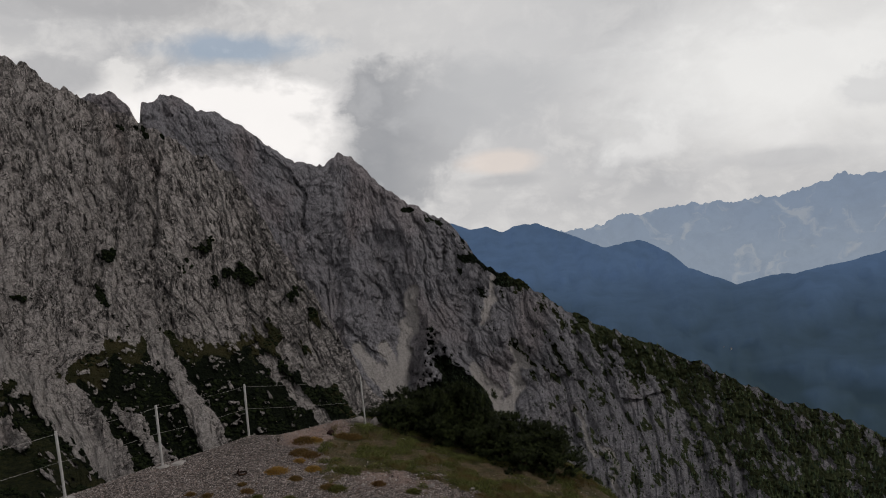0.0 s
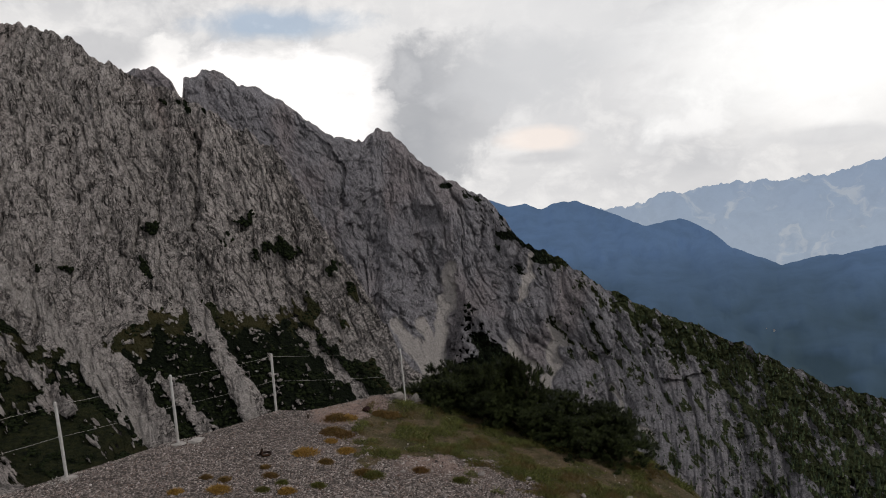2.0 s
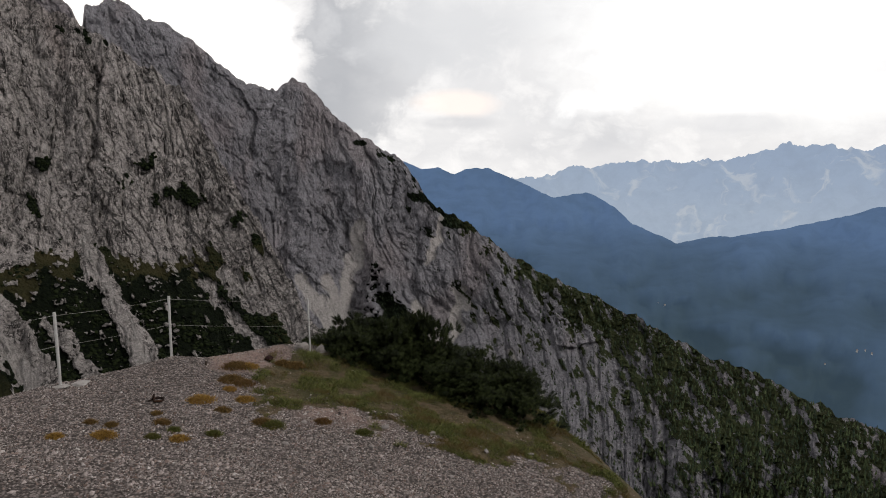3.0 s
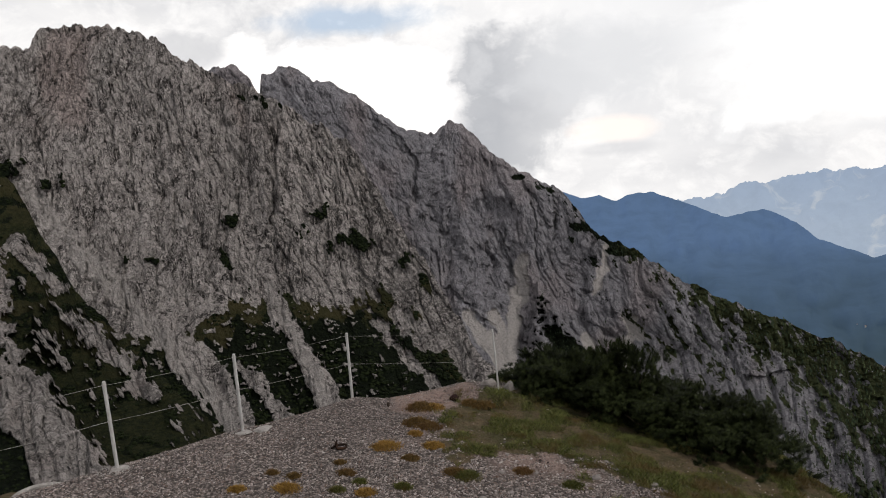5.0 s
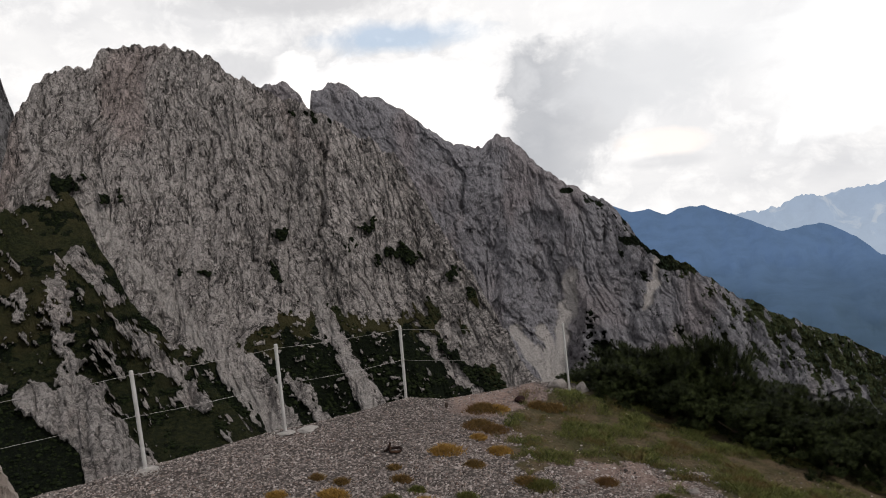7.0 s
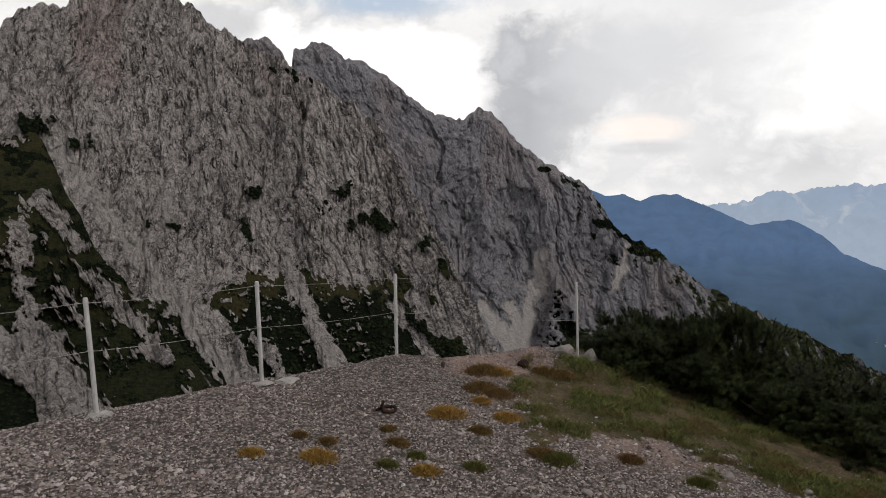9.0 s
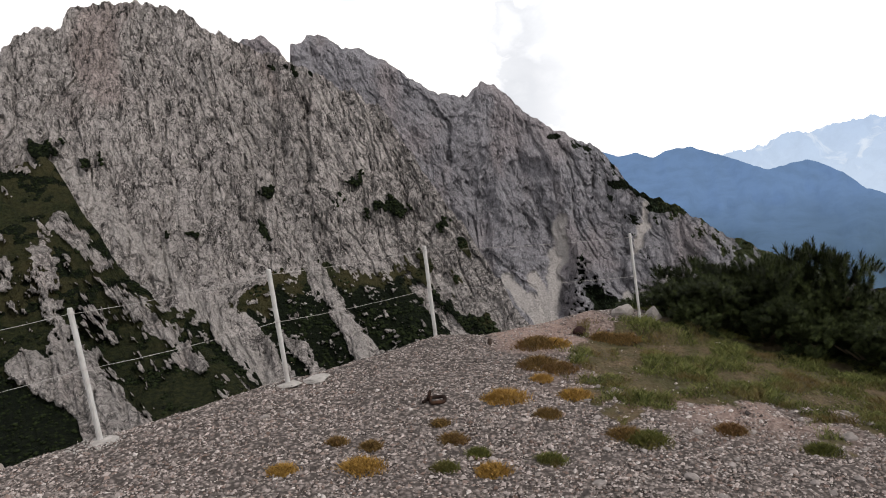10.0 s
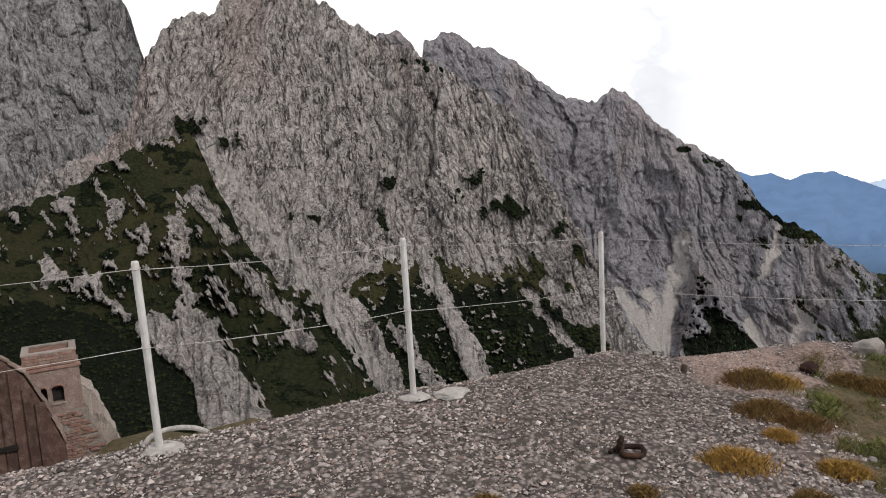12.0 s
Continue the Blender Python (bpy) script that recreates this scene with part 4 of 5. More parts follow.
def scatter_gravel():
    rng = np.random.RandomState(81)
    chip = (np.array([(1, 0, 0), (-1, 0, 0), (0, 0.8, 0), (0, -0.8, 0), (0.1, 0, 0.9), (0, 0.1, -0.7)]), np.array([(0, 2, 4), (2, 1, 4), (1, 3, 4), (3, 0, 4), (2, 0, 5), (1, 2, 5), (3, 1, 5), (0, 3, 5)]))
    for name, n, mid, spread, lo, hi, template in (("gravel", 190000, 0.0082, 0.36, 0.004, 0.020, chip), ("coarse_gravel", 60000, 0.0135, 0.32, 0.008, 0.030, chip)):
        x, y = rng.uniform(-9.0, 3.2, n), rng.uniform(9.6, 16.2, n)
        out, g = rim_distance(x, y), grassy(x, y)
        earth = smooth(0.3, 0.9, fbm(x * 0.7, y * 0.7, 0, 3, 551) + 0.8 * spot(x, y, -3.0, 13.1, 1.2, 1.7) + 0.9 * spot(x, y, -3.0, 14.7, 1.0, 0.65)) * smooth(11.7, 12.7, y)
        keep = (out < 0.2) & (rng.uniform(0, 1, n) < (1 - 0.93 * smooth(0.2, 0.7, g)) * (0.72 + 0.28 * smooth(14.0, 11.0, y)) * (1.0 if mid < 0.01 else (0.55 + 0.45 * smooth(-4.4, -2.4, x)) * smooth(14.2, 12.0, y)) * (1 - 0.35 * earth))
        keep &= ~((x > -1.7) & (y > 13.4)) & (np.hypot(x + 3.815, y - 12.14) > 0.13)
        x, y = x[keep], y[keep]
        size = np.clip(np.exp(rng.normal(math.log(mid), spread, len(x))), lo, hi)
        z = level(x, y) + rubble(x, y) + size * 0.15
        ob = scatter(name, np.stack([x, y, z], -1), size, 0.7, loose, 82, 0.45, template)
        tagged(ob, "loose angular limestone gravel strewn over the shelf", "gravel", kind="stuff")
    n = 42000
    x, y = rng.uniform(-8.5, 4.5, n), 10.4 - 13.0 * rng.uniform(0, 1, n) ** 1.6
    keep = rim_distance(x, y) < -0.1
    x, y = x[keep], y[keep]
    size = np.clip(np.exp(rng.normal(math.log(0.014), 0.45, len(x))), 0.006, 0.04)
    ob = scatter("path_gravel", np.stack([x, y, level(x, y) + rubble(x, y) + size * 0.15], -1), size, 0.7, loose, 84, 0.45, chip)
    tagged(ob, "loose limestone gravel on the path that comes down the slope", "gravel", kind="stuff")


scatter_gravel()


def lay_stones():
    kinds = [part("stone", stone_mesh(700 + k, (1.0, rr, 0.6), 0.75, 2), limestone) for k, rr in enumerate((0.7, 0.9, 0.8, 0.6, 1.0))]
    meshes = [k.data for k in kinds]
    for k in kinds:
        bpy.data.objects.remove(k)
    rng = random.Random(83)
    spots = [(-2.1, 11.7, 0.06), (-1.75, 12.0, 0.05), (-5.20, 11.72, 0.055), (-5.05, 11.85, 0.035), (-2.75, 11.3, 0.05), (-1.9, 11.2, 0.06), (-2.5, 11.0, 0.05), (0.1, 12.3, 0.07), (0.9, 12.1, 0.08), (-0.6, 12.25, 0.07), (1.6, 12.3, 0.07), (-0.2, 12.7, 0.06)]
    for k in range(150):
        x, y = (rng.uniform(-7.6, 2.4), rng.uniform(9.9, 14.6)) if k < 75 else (rng.uniform(-2.6, 1.8), rng.uniform(10.2, 12.9))
        if float(rim_distance(x, y)) < -0.15 and (float(grassy(x, y)) < 0.35 or rng.random() < 0.15) and not (x > -1.5 and y > 13.6):
            spots.append((x, y, rng.uniform(0.016, 0.034 if k < 75 else 0.046)))
    for x, y, s in spots:
        ob = new("stone", meshes[rng.randrange(5)])
        ob.matrix_world = pose(x, y, ground_at(x, y) + s * 0.15, rng.uniform(-12, 12), rng.uniform(-12, 12), rng.uniform(0, 360)) @ Matrix.Scale(s, 4)
        tagged(ob, "loose pale grey limestone lying on the gravel", "stone", "stones on the shelf")


lay_stones()


def boulders():
    for x, y, sx, sy, sz, lab in ((-2.16, 15.0, 0.14, 0.11, 0.115, "pale rounded boulder beside the end fence post"), (-1.82, 15.02, 0.11, 0.10, 0.115, "pale pointed boulder beside the end fence post")):
        ob = part("boulder", stone_mesh(int(x * -100), (sx, sy, sz), 1.0, 3), boulder_stone)
        ob.matrix_world = pose(x, y, ground_at(x, y) + sz * 0.15, 0, 0, 30)
        tagged(ob, lab, "boulder")
    ob = part("dark_stone", stone_mesh(57, (0.085, 0.07, 0.065), 1.0, 3), dark_stone)
    ob.matrix_world = pose(-2.66, 14.50, ground_at(-2.66, 14.50) + 0.03, 0, 0, 15)
    tagged(ob, "dark reddish brown stone lying on bare earth", "stone")
    ob = part("flat_stone", stone_mesh(58, (0.16, 0.12, 0.035), 1.0, 3), concrete)
    ob.matrix_world = pose(-5.13, 12.70, ground_at(-5.13, 12.70) + 0.012, 0, 0, 40)
    tagged(ob, "flat whitish stone slab beside a fence post", "stone")
    ob = part("stick", tube([(-0.07, 0, 0.012), (-0.02, 0.008, 0.03), (0.03, 0.0, 0.034), (0.075, -0.01, 0.022)], 0.005, 6, [1, 1, 0.8, 0.5]), bleached)
    ob.matrix_world = pose(-1.2, 14.45, ground_at(-1.2, 14.45), 0, 0, -35)
    tagged(ob, "small bleached dead stick lying in the turf", "stick")
    ob = part("wooden_stub", tube([(0, 0, -0.05), (0.004, 0, 0.035), (0.01, 0, 0.055)], 0.024, 9, [1.05, 1, 0.9]), stub_wood)
    ob.matrix_world = pose(-3.62, 13.97, ground_at(-3.62, 13.97))
    tagged(ob, "short dark weathered wooden stake stub in the gravel", "stake")


bleached = stone_material("bleached_wood", (0.42, 0.38, 0.33))
boulder_stone = stone_material("boulder_stone", (0.23, 0.208, 0.196))
dark_stone = stone_material("dark_stone", (0.026, 0.014, 0.013))
stub_wood = stone_material("weathered_wood", (0.06, 0.045, 0.038))
boulders()


def iron_ring():
    """An old iron ring with a shackle eye, lying on the gravel."""
    z = ground_at(-3.82, 12.14)
    ring = empty("iron_ring", -3.815, 12.14, z + 0.036, 10)
    tagged(ring, "old rusty iron ring with an upright eye on the gravel", "iron ring")
    loop = [(0.064 * math.cos(a), 0.048 * math.sin(a), 0.012 * math.sin(a) + 0.005 * math.sin(3 * a)) for a in np.linspace(0, 2 * math.pi, 33)]
    part("loop", tube(loop, 0.016, 10, None, False), rusty, ring, shade_smooth=True)
    eye = [(-0.068 + 0.012 * math.sin(a), 0.01 + 0.024 * math.cos(a), 0.040 + 0.034 * math.sin(a)) for a in np.linspace(0, 2 * math.pi, 21)]
    part("eye", tube(eye, 0.015, 8, None, False), rusty, ring, shade_smooth=True)
    part("pin", tube([(-0.125, -0.02, -0.004), (-0.09, 0.03, 0.0), (-0.06, 0.07, 0.004)], 0.013, 8), rusty, ring)


iron_ring()


# ---- grass ----
def grass_material(name, stops):
    m, n = material(name)
    rnd = n.add("ShaderNodeNewGeometry").outputs["Random Per Island"]
    p = place(n)
    c = n.mix(rnd, stops[0], stops[1])
    c = n.mix(n.ramp(n.noise(p, 2.1, 4, 0.65), 0.50, 0.62), c, stops[2])
    finish(n, c, 0.7)
    return m


meadow = grass_material("meadow_grass", [(0.040, 0.050, 0.015), (0.165, 0.172, 0.056), (0.120, 0.086, 0.036)])
straw = grass_material("orange_grass", [(0.13, 0.075, 0.020), (0.36, 0.215, 0.056), (0.25, 0.145, 0.040)])
brownish = grass_material("brown_grass", [(0.065, 0.043, 0.018), (0.19, 0.118, 0.042), (0.125, 0.070, 0.031)])
greenish = grass_material("green_tuft_grass", [(0.045, 0.050, 0.015), (0.12, 0.122, 0.035), (0.095, 0.075, 0.027)])


def blades(base, rng, height, width, lean):
    n = len(base)
    a, b = rng.uniform(0, 2 * np.pi, n), rng.uniform(0, 2 * np.pi, n)
    h = height * rng.uniform(0.5, 1.3, n)
    side = np.stack([np.cos(a), np.sin(a), 0 * a], -1) * width
    tip = base + np.stack([np.cos(b) * lean * h, np.sin(b) * lean * h, h], -1) * 1.0
    mid = base + np.stack([np.cos(b) * lean * h * 0.3, np.sin(b) * lean * h * 0.3, h * 0.6], -1)
    v = np.stack([base - side, base + side, mid + side * 0.7, tip, mid - side * 0.7], 1)
    return v.reshape(-1, 3), np.arange(n * 5).reshape(n, 5)


def turf():
    rng = np.random.RandomState(91)
    n = 190000
    x, y = rng.uniform(-3.9, 3.0, n), rng.uniform(11.2, 15.6, n)
    g = grassy(x, y)
    patch = fbm(x * 2.6, y * 2.6, 0, 3, 561)
    keep = (rng.uniform(0, 1, n) < smooth(0.25, 0.95, g * (0.95 + 1.3 * patch))) & (rim_distance(x, y) < 0.2)
    x, y, patch = x[keep], y[keep], patch[keep]
    z = level(x, y) + rubble(x, y)
    tall = 0.022 + 0.055 * smooth(-0.3, 0.7, patch)
    v, f = blades(np.stack([x, y, z - 0.004], -1), rng, tall, 0.0026, 0.9)
    tagged(raw_object("grass", v, f, meadow), "short green and brown alpine turf beside the pines", "grass", kind="stuff")


turf()


def tufts():
    spots = [(-4.12, 10.92, 0.13, straw), (-3.27, 12.28, 0.15, straw), (-3.12, 13.95, 0.20, brownish), (-2.95, 14.0, 0.14, straw), (-3.05, 13.3, 0.16, brownish), (-2.85, 13.2, 0.14, brownish), (-4.65, 10.82, 0.08, straw), (-4.42, 11.30, 0.06, brownish), (-4.15, 11.28, 0.07, brownish),
             (-3.57, 11.48, 0.09, brownish), (-3.22, 11.05, 0.10, straw), (-3.54, 11.02, 0.07, greenish), (-2.84, 11.26, 0.09, greenish), (-2.14, 11.72, 0.14, greenish), (-2.30, 11.80, 0.12, brownish), (-2.9, 12.03, 0.09, brownish), (-3.72, 11.75, 0.06, brownish), (-2.42, 14.4, 0.13, brownish), (-2.2, 14.35, 0.15, brownish), (-2.7, 12.55, 0.12, straw), (-1.5, 12.1, 0.10, brownish), (-3.0, 12.9, 0.08, straw), (-0.9, 11.9, 0.10, greenish), (-3.35, 11.3, 0.07, greenish)]
    for k, (x, y, r, mat) in enumerate(spots):
        rng = np.random.RandomState(900 + k)
        n = int(900 + 5000 * r)
        a, q = rng.uniform(0, 2 * np.pi, n), np.sqrt(rng.uniform(0, 1, n)) * (1 + 0.25 * rng.normal(0, 1, n))
        bx, by = r * q * np.cos(a) * 1.15, r * q * np.sin(a) * 0.8
        dome = 0.35 * r * np.clip(1 - q * q, 0, 1)
        v, f = blades(np.stack([bx, by, dome - 0.01], -1), rng, 0.028 + 0.16 * r, 0.0022, 0.8)
        ob = raw_object("grass_tuft", v, f, mat)
        ob.matrix_world = pose(x, y, ground_at(x, y))
        colour = {"orange_grass": "golden orange", "brown_grass": "dry brown", "green_tuft_grass": "low green"}[mat.name]
        tagged(ob, f"{colour} grass tuft growing in the gravel", "grass", "tufts on the shelf")


tufts()


# ---- the ruined station below the rim ----
def masonry_material(name, tint, mortar):
    m, n = material(name)
    rnd = n.add("ShaderNodeObjectInfo").outputs["Random"]
    p = place(n)
    c = n.mix(rnd, [v * 0.7 for v in tint], [min(1, v * 1.2) for v in tint])
    c = n.mix(n.ramp(n.noise(p, 3.0, 5, 0.65), 0.45, 0.7, 0, 0.6), c, mortar)
    c = n.mix(n.ramp(n.noise(p, 14, 4, 0.6), 0.5, 0.72, 0, 0.6), c, [v * 0.4 for v in tint])
    finish(n, c, 0.93, n.math("ADD", n.noise(p, 18, 5, 0.65), n.math("MULTIPLY", n.noise(p, 3.5, 5, 0.6), 1.6)), 0.8, 0.05)
    return m


masonry = masonry_material("brick_masonry", (0.190, 0.112, 0.090), (0.250, 0.205, 0.180))
render_coat = masonry_material("old_plaster", (0.200, 0.145, 0.125), (0.290, 0.240, 0.215))
rubble_stone = masonry_material("rubble_masonry", (0.19, 0.16, 0.142), (0.28, 0.255, 0.235))
dark_planks = masonry_material("dark_boards", (0.060, 0.036, 0.030), (0.150, 0.105, 0.088))
roof_tile = masonry_material("roof_edge", (0.17, 0.125, 0.105), (0.225, 0.185, 0.16))
# near-black: painted shade inside the windows, also parapet floor and dark beam
hollow = masonry_material("inside_shade_and_beam", (0.018, 0.016, 0.015), (0.02, 0.018, 0.016))


def box(bm, x0, x1, y0, y1, z0, z1, bevel=0.0):
    v = [bm.verts.new((x, y, z)) for z in (z0, z1) for x, y in ((x0, y0), (x1, y0), (x1, y1), (x0, y1))]
    fs = [bm.faces.new([v[i] for i in q]) for q in ((3, 2, 1, 0), (4, 5, 6, 7), (0, 1, 5, 4), (1, 2, 6, 5), (2, 3, 7, 6), (3, 0, 4, 7))]
    if bevel:
        bmesh.ops.bevel(bm, geom=list({e for f in fs for e in f.edges}), offset=bevel, segments=1, affect="EDGES")
    return bm


def prism(points, y0, y1):
    """A slab with the given outline in x and z, from y0 to y1."""
    bm = bmesh.new()
    a, b = [bm.verts.new((x, y0, z)) for x, z in points], [bm.verts.new((x, y1, z)) for x, z in points]
    bm.faces.new(a)
    bm.faces.new(b[::-1])
    for i in range(len(a)):
        j = (i + 1) % len(a)
        bm.faces.new((a[j], a[i], b[i], b[j]))
    bmesh.ops.recalc_face_normals(bm, faces=bm.faces)
    return bm


def weathered(bm, cuts=4, amount=0.06, seed=0):
    """Breaks a slab up and shifts its surface, as fallen and eroded masonry."""
    bmesh.ops.triangulate(bm, faces=bm.faces)
    bmesh.ops.subdivide_edges(bm, edges=bm.edges, cuts=cuts, use_grid_fill=True)
    for v in bm.verts:
        q = v.co * 2.2 + Vector((seed, 0, 0))
        v.co += amount * (noise.noise_vector(q) + 0.6 * noise.noise_vector(q * 2.7))
    return bm


def ruin():
    # local x runs along the front, y away from the shelf; the tower's front right corner is at x = 1.05
    home = empty("ruined_building", -27.44, 27.68, -7.85, 49)
    tagged(home, "ruined brick and stone building with a small open-topped tower", "building")
    # tower: four walls with an open top, two small arched windows in the front
    w0, w1, d0, d1, base = -0.95, 1.05, 0.0, 1.7, -5.0
    top = 0.0
    win = [(-0.42, -0.14, -1.92, -1.42), (0.02, 0.42, -2.02, -1.40)]
    cut0, cut1 = -2.02, -1.40
    front = bmesh.new()
    for x0, x1, z0, z1 in ((w0, w1, base, cut0), (w0, w1, cut1, -0.66), (w0, -0.42, cut0, cut1), (-0.14, 0.02, cut0, cut1), (0.42, w1, cut0, cut1), (-0.42, -0.14, cut0, -1.92), (-0.42, -0.14, -1.42, cut1)):
        box(front, x0, x1, d0, d0 + 0.3, z0, z1)
    tower = part("tower_front", front, render_coat, home, "plastered front wall with two small windows")
    for i, (x0, x1, z0, z1) in enumerate(win):
        # a solid dark panel stands for the unlit inside of the window
        inner = part("window_opening", box(bmesh.new(), x0 + 0.003, x1 - 0.003, d0 + 0.22, d0 + 0.28, z0 + 0.003, z1 - 0.003), hollow, tower, "near-black panel painted as the shade inside the window")
        arch = [((x0 + x1) / 2 + (x1 - x0) / 2 * 1.18 * math.cos(a), d0 - 0.01, z1 - 0.10 + 0.16 * math.sin(a)) for a in np.linspace(0, math.pi, 9)]
        part("window_arch", tube(arch, 0.045, 6), masonry, tower, "brick arch over the window")
        part("window_sill", box(bmesh.new(), x0 - 0.06, x1 + 0.06, d0 - 0.07, d0 + 0.1, z0 - 0.08, z0 - 0.004, 0.01), rubble_stone, tower)
    bm = bmesh.new()
    box(bm, w0, w0 + 0.3, d0 + 0.303, d1, base, -0.66)
    part("tower_wall", bm, render_coat, home)
    bm = bmesh.new()
    box(bm, w1 - 0.3, w1, d0 + 0.303, d1, base, -0.66)
    part("tower_wall", bm, render_coat, home)
    part("tower_wall", box(bmesh.new(), w0 + 0.303, w1 - 0.303, d1 - 0.3, d1, base, -0.66), render_coat, home)
    part("tower_floor", box(bmesh.new(), w0 + 0.303, w1 - 0.303, d0 + 0.303, d1 - 0.303, -0.62, -0.52), hollow, home, "dark floor inside the parapet")
    part("cornice", box(bmesh.new(), w0 - 0.06, w1 + 0.06, d0 - 0.06, d0 + 0.31, -0.72, -0.60, 0.015), masonry, home, "brick cornice below the parapet")
    # parapet: a low ring of wall with a coping
    for x0, x1, y0, y1 in ((w0 + 0.1, w1 - 0.06, d0 + 0.05, d0 + 0.25), (w0 + 0.1, w1 - 0.06, d1 - 0.25, d1 - 0.05), (w0 + 0.1, w0 + 0.3, d0 + 0.252, d1 - 0.252), (w1 - 0.26, w1 - 0.06, d0 + 0.252, d1 - 0.252)):
        part("parapet", box(bmesh.new(), x0, x1, y0, y1, -0.598, -0.09), masonry, home)
        part("coping", box(bmesh.new(), x0 - 0.03, x1 + 0.03, y0 - 0.02, y1 + 0.02, -0.088, 0.0, 0.012), rubble_stone, home, "pale stone coping")
    # courses of brick standing slightly proud of the front and the right side
    rng = random.Random(101)
    brick = part("brick", box(bmesh.new(), -0.2, 0.2, -0.03, 0.03, -0.055, 0.055, 0.01), masonry, home)
    shared = brick.data
    bpy.data.objects.remove(brick)

    def lay(x, y, z, turn, long=1.0):
        o = new("brick", shared)
        o.parent = home
        o.matrix_local = pose(x, y, z, rng.uniform(-1, 1), rng.uniform(-1.5, 1.5), turn) @ Matrix.Diagonal((long, 1, 1, 1))
    for row in range(4):
        for k in range(5):
            x = w0 + 0.30 + k * 0.42 + (0.12 if row % 2 else 0)
            if x + 0.2 < w1:
                lay(x, d0 + 0.05 - rng.uniform(0, 0.02), -0.52 + row * 0.125, 0)
    for row in range(19):
        z = -4.7 + row * 0.125
        for k in range(6):
            x = w0 + 0.95 + k * 0.42 + (0.2 if row % 2 else 0) - 0.2
            if x + 0.1 < w1 + 0.35 * max(0, (-2.4 - z)) and rng.random() < 0.88:
                lay(x, d0 - 0.30 - rng.uniform(0.0, 0.03), z, 0, rng.uniform(0.75, 1.0))
    # a stepped footing in front of the tower and a sloping buttress of rubble on its right
    part("footing_wall", weathered(prism([(-0.4, base), (2.0, base), (1.10, -2.35), (-0.1, -2.45), (-0.4, -2.9)], d0 - 0.28, d0 - 0.004), 5, 0.05, 3), rubble_stone, home, "rubble footing wall with brick courses")
    part("buttress", weathered(prism([(w1 - 0.1, base), (2.35, base), (2.1, -3.9), (1.65, -2.5), (1.4, -1.8), (w1 - 0.1, -1.35)], d0 + 0.05, d1 - 0.3), 6, 0.13, 9), rubble_stone, home, "sloping rubble stone buttress")
    # the lower wing in front, with a slanting gable edge
    part("wing_wall", prism([(-3.6, base), (0.35, base), (0.25, -3.2), (-0.15, -1.9), (-0.75, -0.45), (-1.35, 0.25), (-3.6, 0.1)], -1.5, -0.9), dark_planks, home, "dark boarded gable wall of the lower wing")
    # broken tiles along the gable's edge
    rim = [(-3.7, 0.16), (-1.4, 0.34), (-0.70, -0.35), (-0.08, -1.82), (0.3, -3.1)]
    tile = part("roof_tile", box(bmesh.new(), -0.17, 0.17, -0.22, 0.22, -0.035, 0.035, 0.012), roof_tile, home)
    tile_mesh = tile.data
    bpy.data.objects.remove(tile)
    for (x0, z0), (x1, z1) in zip(rim, rim[1:]):
        count = max(2, int(math.hypot(x1 - x0, z1 - z0) / 0.27))
        for k in range(count):
            if rng.random() < 0.9:
                t = (k + 0.5) / count
                o = new("roof_tile", tile_mesh)
                o.parent = home
                o.matrix_local = pose(x0 + (x1 - x0) * t, -1.35 + rng.uniform(-0.05, 0.05), z0 + (z1 - z0) * t + 0.05, rng.uniform(-6, 6), math.degrees(math.atan2(z0 - z1, x1 - x0)) + rng.uniform(-9, 3), rng.uniform(-7, 7))
    for k in range(9):
        x = -3.4 + k * 0.36
        h = profile([(-3.6, 0.0), (-1.35, 0.1), (-0.75, -0.65), (-0.15, -2.1), (0.35, -3.5)], x)
        part("board", box(bmesh.new(), x, x + 0.30 + rng.uniform(0, 0.035), -1.56 - rng.uniform(0, 0.03), -1.502, base, float(h) - rng.uniform(0.05, 0.55), 0.012), dark_planks, home)
    part("beam", box(bmesh.new(), -3.5, -1.2, -1.68, -1.565, -3.05, -2.85, 0.015), hollow, home, "dark wooden beam")


ruin()


def curved_kerb():
    """A pale curved concrete edge on the slope below the shelf."""
    ob_z = -9.95
    pts = [(1.05 * math.cos(a), 0.25 * math.sin(a), 0.42 * math.sin(a) - 0.12 - 0.18 * (math.cos(a) + 1) / 2) for a in np.linspace(math.pi * 1.0, math.pi * 0.02, 22)]
    pts = [(-1.05, 0, -1.0)] + pts + [(1.06, 0, -1.2)]
    kerb = part("concrete_arch", tube(pts, 0.09, 8), concrete)
    kerb.matrix_world = pose(-20.35, 26.45, ob_z - 0.12, 0, 0, 43)
    tagged(kerb, "pale curved concrete arch rim on the slope below", "arch")


curved_kerb()


# ---- houses far down in the valley ----
white_wall, wn = material("white_plaster")
finish(wn, wn.mix(wn.noise(place(wn), 0.3, 3), (0.38, 0.38, 0.37), (0.50, 0.49, 0.48)), 0.9)
far_roof, wn = material("far_roof")
finish(wn, wn.mix(wn.noise(place(wn), 0.3, 3), (0.14, 0.10, 0.09), (0.24, 0.2, 0.18)), 0.9)


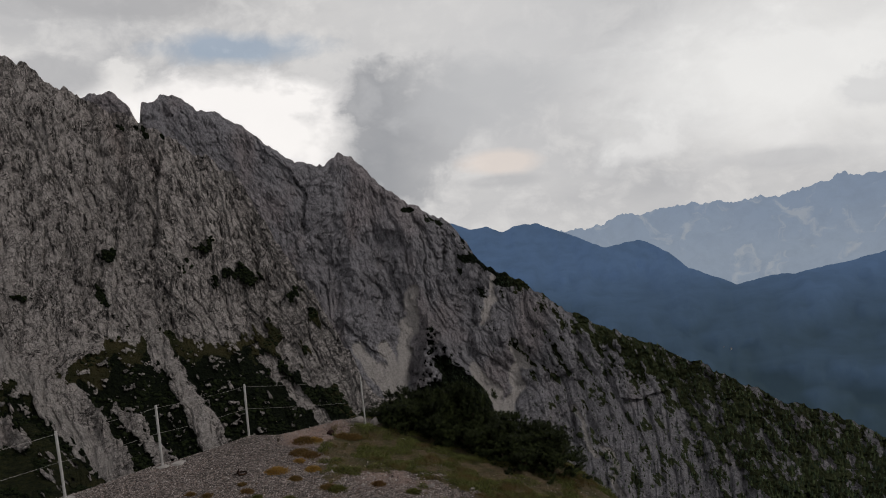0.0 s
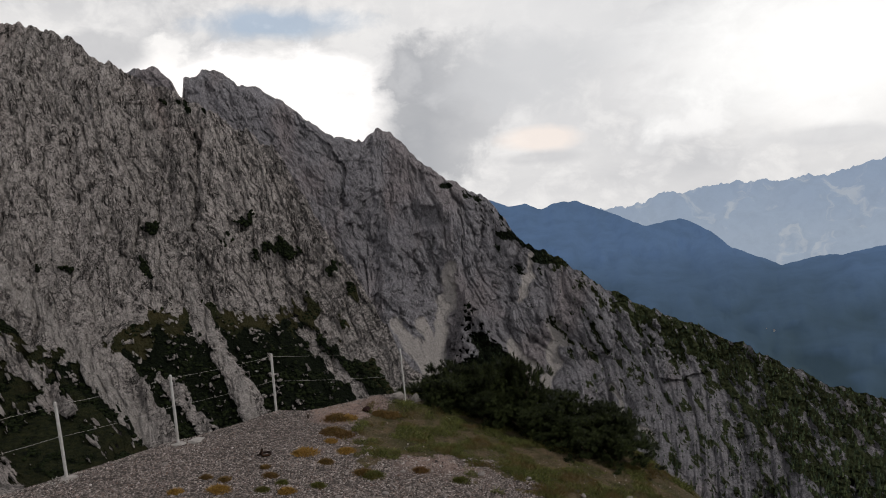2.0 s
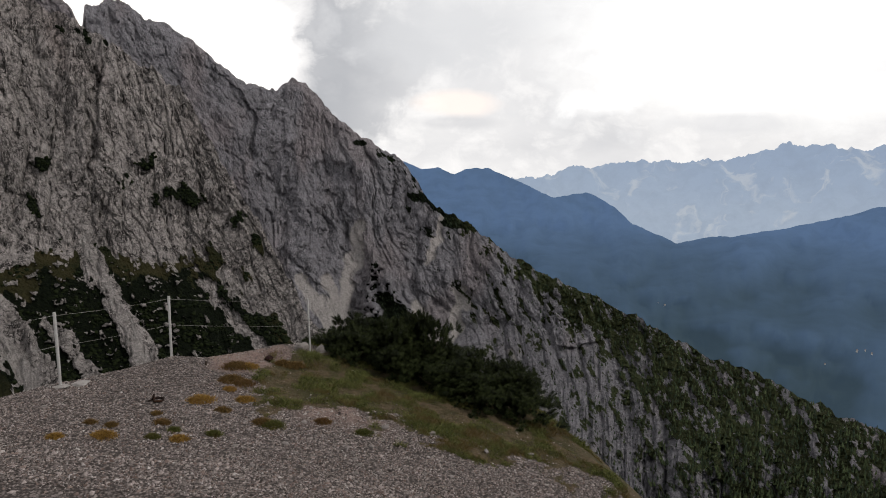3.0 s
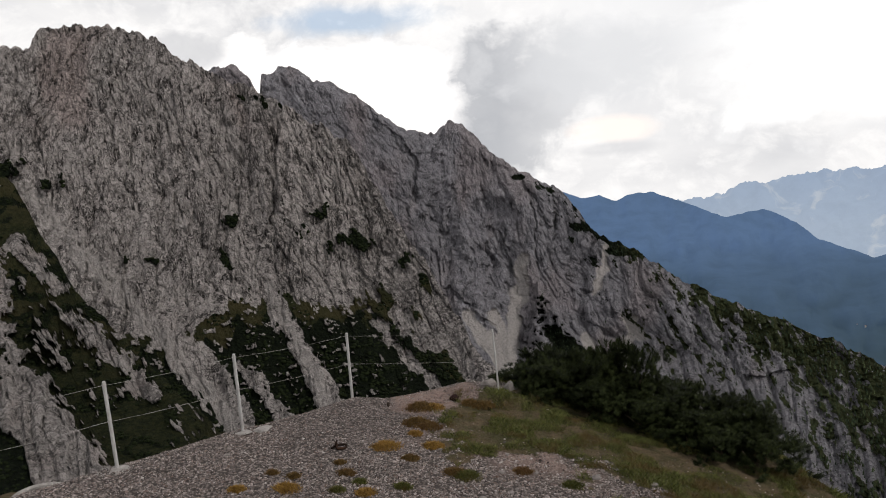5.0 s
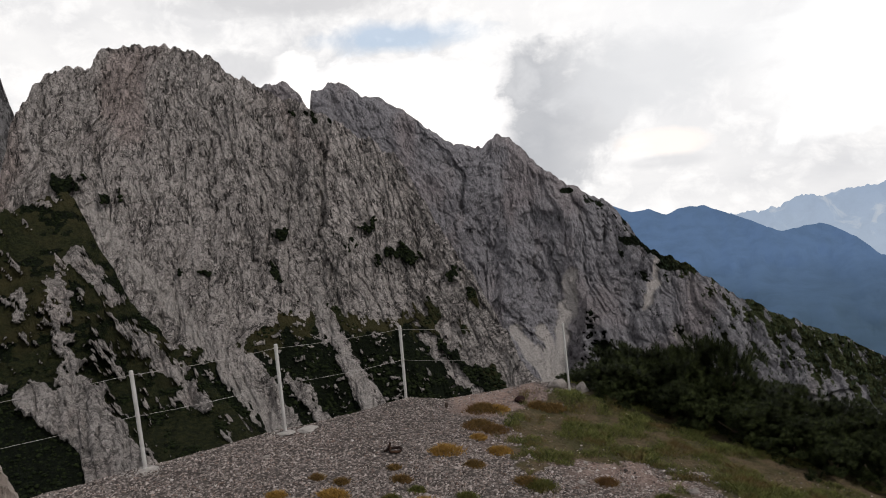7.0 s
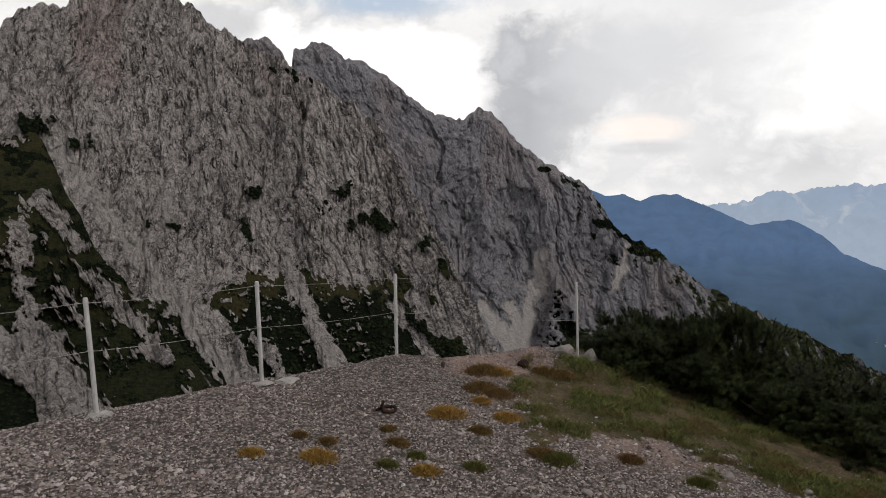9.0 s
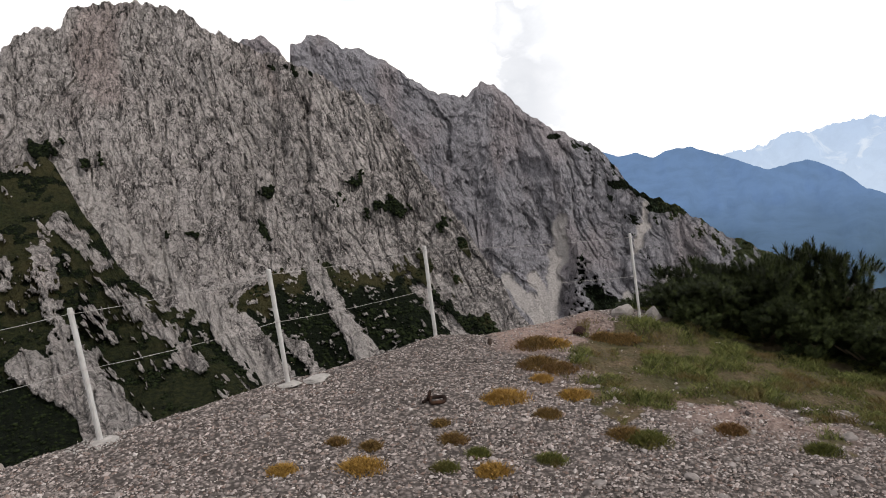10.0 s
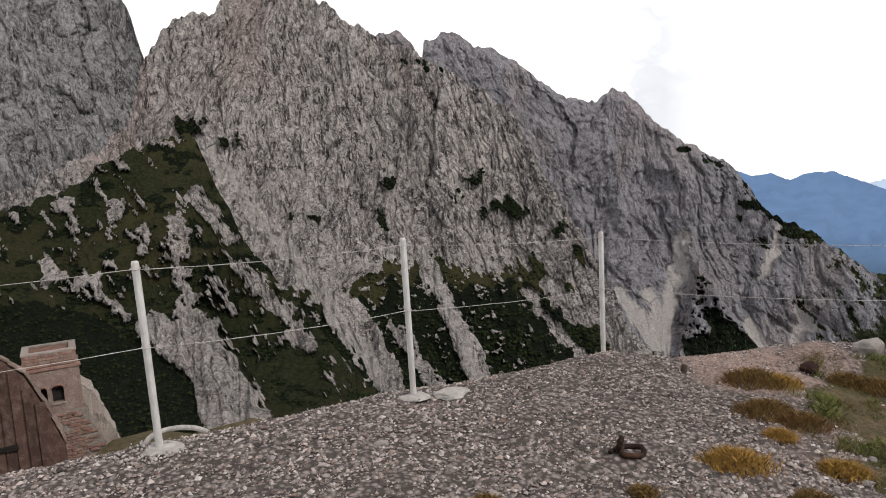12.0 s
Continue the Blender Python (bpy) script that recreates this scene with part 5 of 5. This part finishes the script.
def valley_houses():
    for az, el, big in ((34.3, -14.7, 9), (35.2, -14.75, 7), (34.8, -14.6, 6), (36.7, -15.8, 9), (37.2, -15.9, 7), (32.4, -15.9, 6), (36.4, -11.1, 12), (21.1, -12.9, 8), (20.6, -12.8, 6)):
        s = big * 0.38
        d = float(valley(np.array(az), np.array(el)))
        x, y, z = polar(np.array(az), np.array(el), np.array(d - 6.0))
        home = empty("valley_house", x, y, z, 35 + az)
        tagged(home, "small white plastered house far below in the valley", "house", "houses in the valley")
        part("walls", box(bmesh.new(), -s * 0.7, s * 0.7, -s * 0.45, s * 0.45, -s, s * 0.45), white_wall, home)
        part("roof", prism([(-s * 0.78, s * 0.45), (s * 0.78, s * 0.45), (0, s * 0.8)], -s * 0.5, s * 0.5), far_roof, home)


valley_houses()
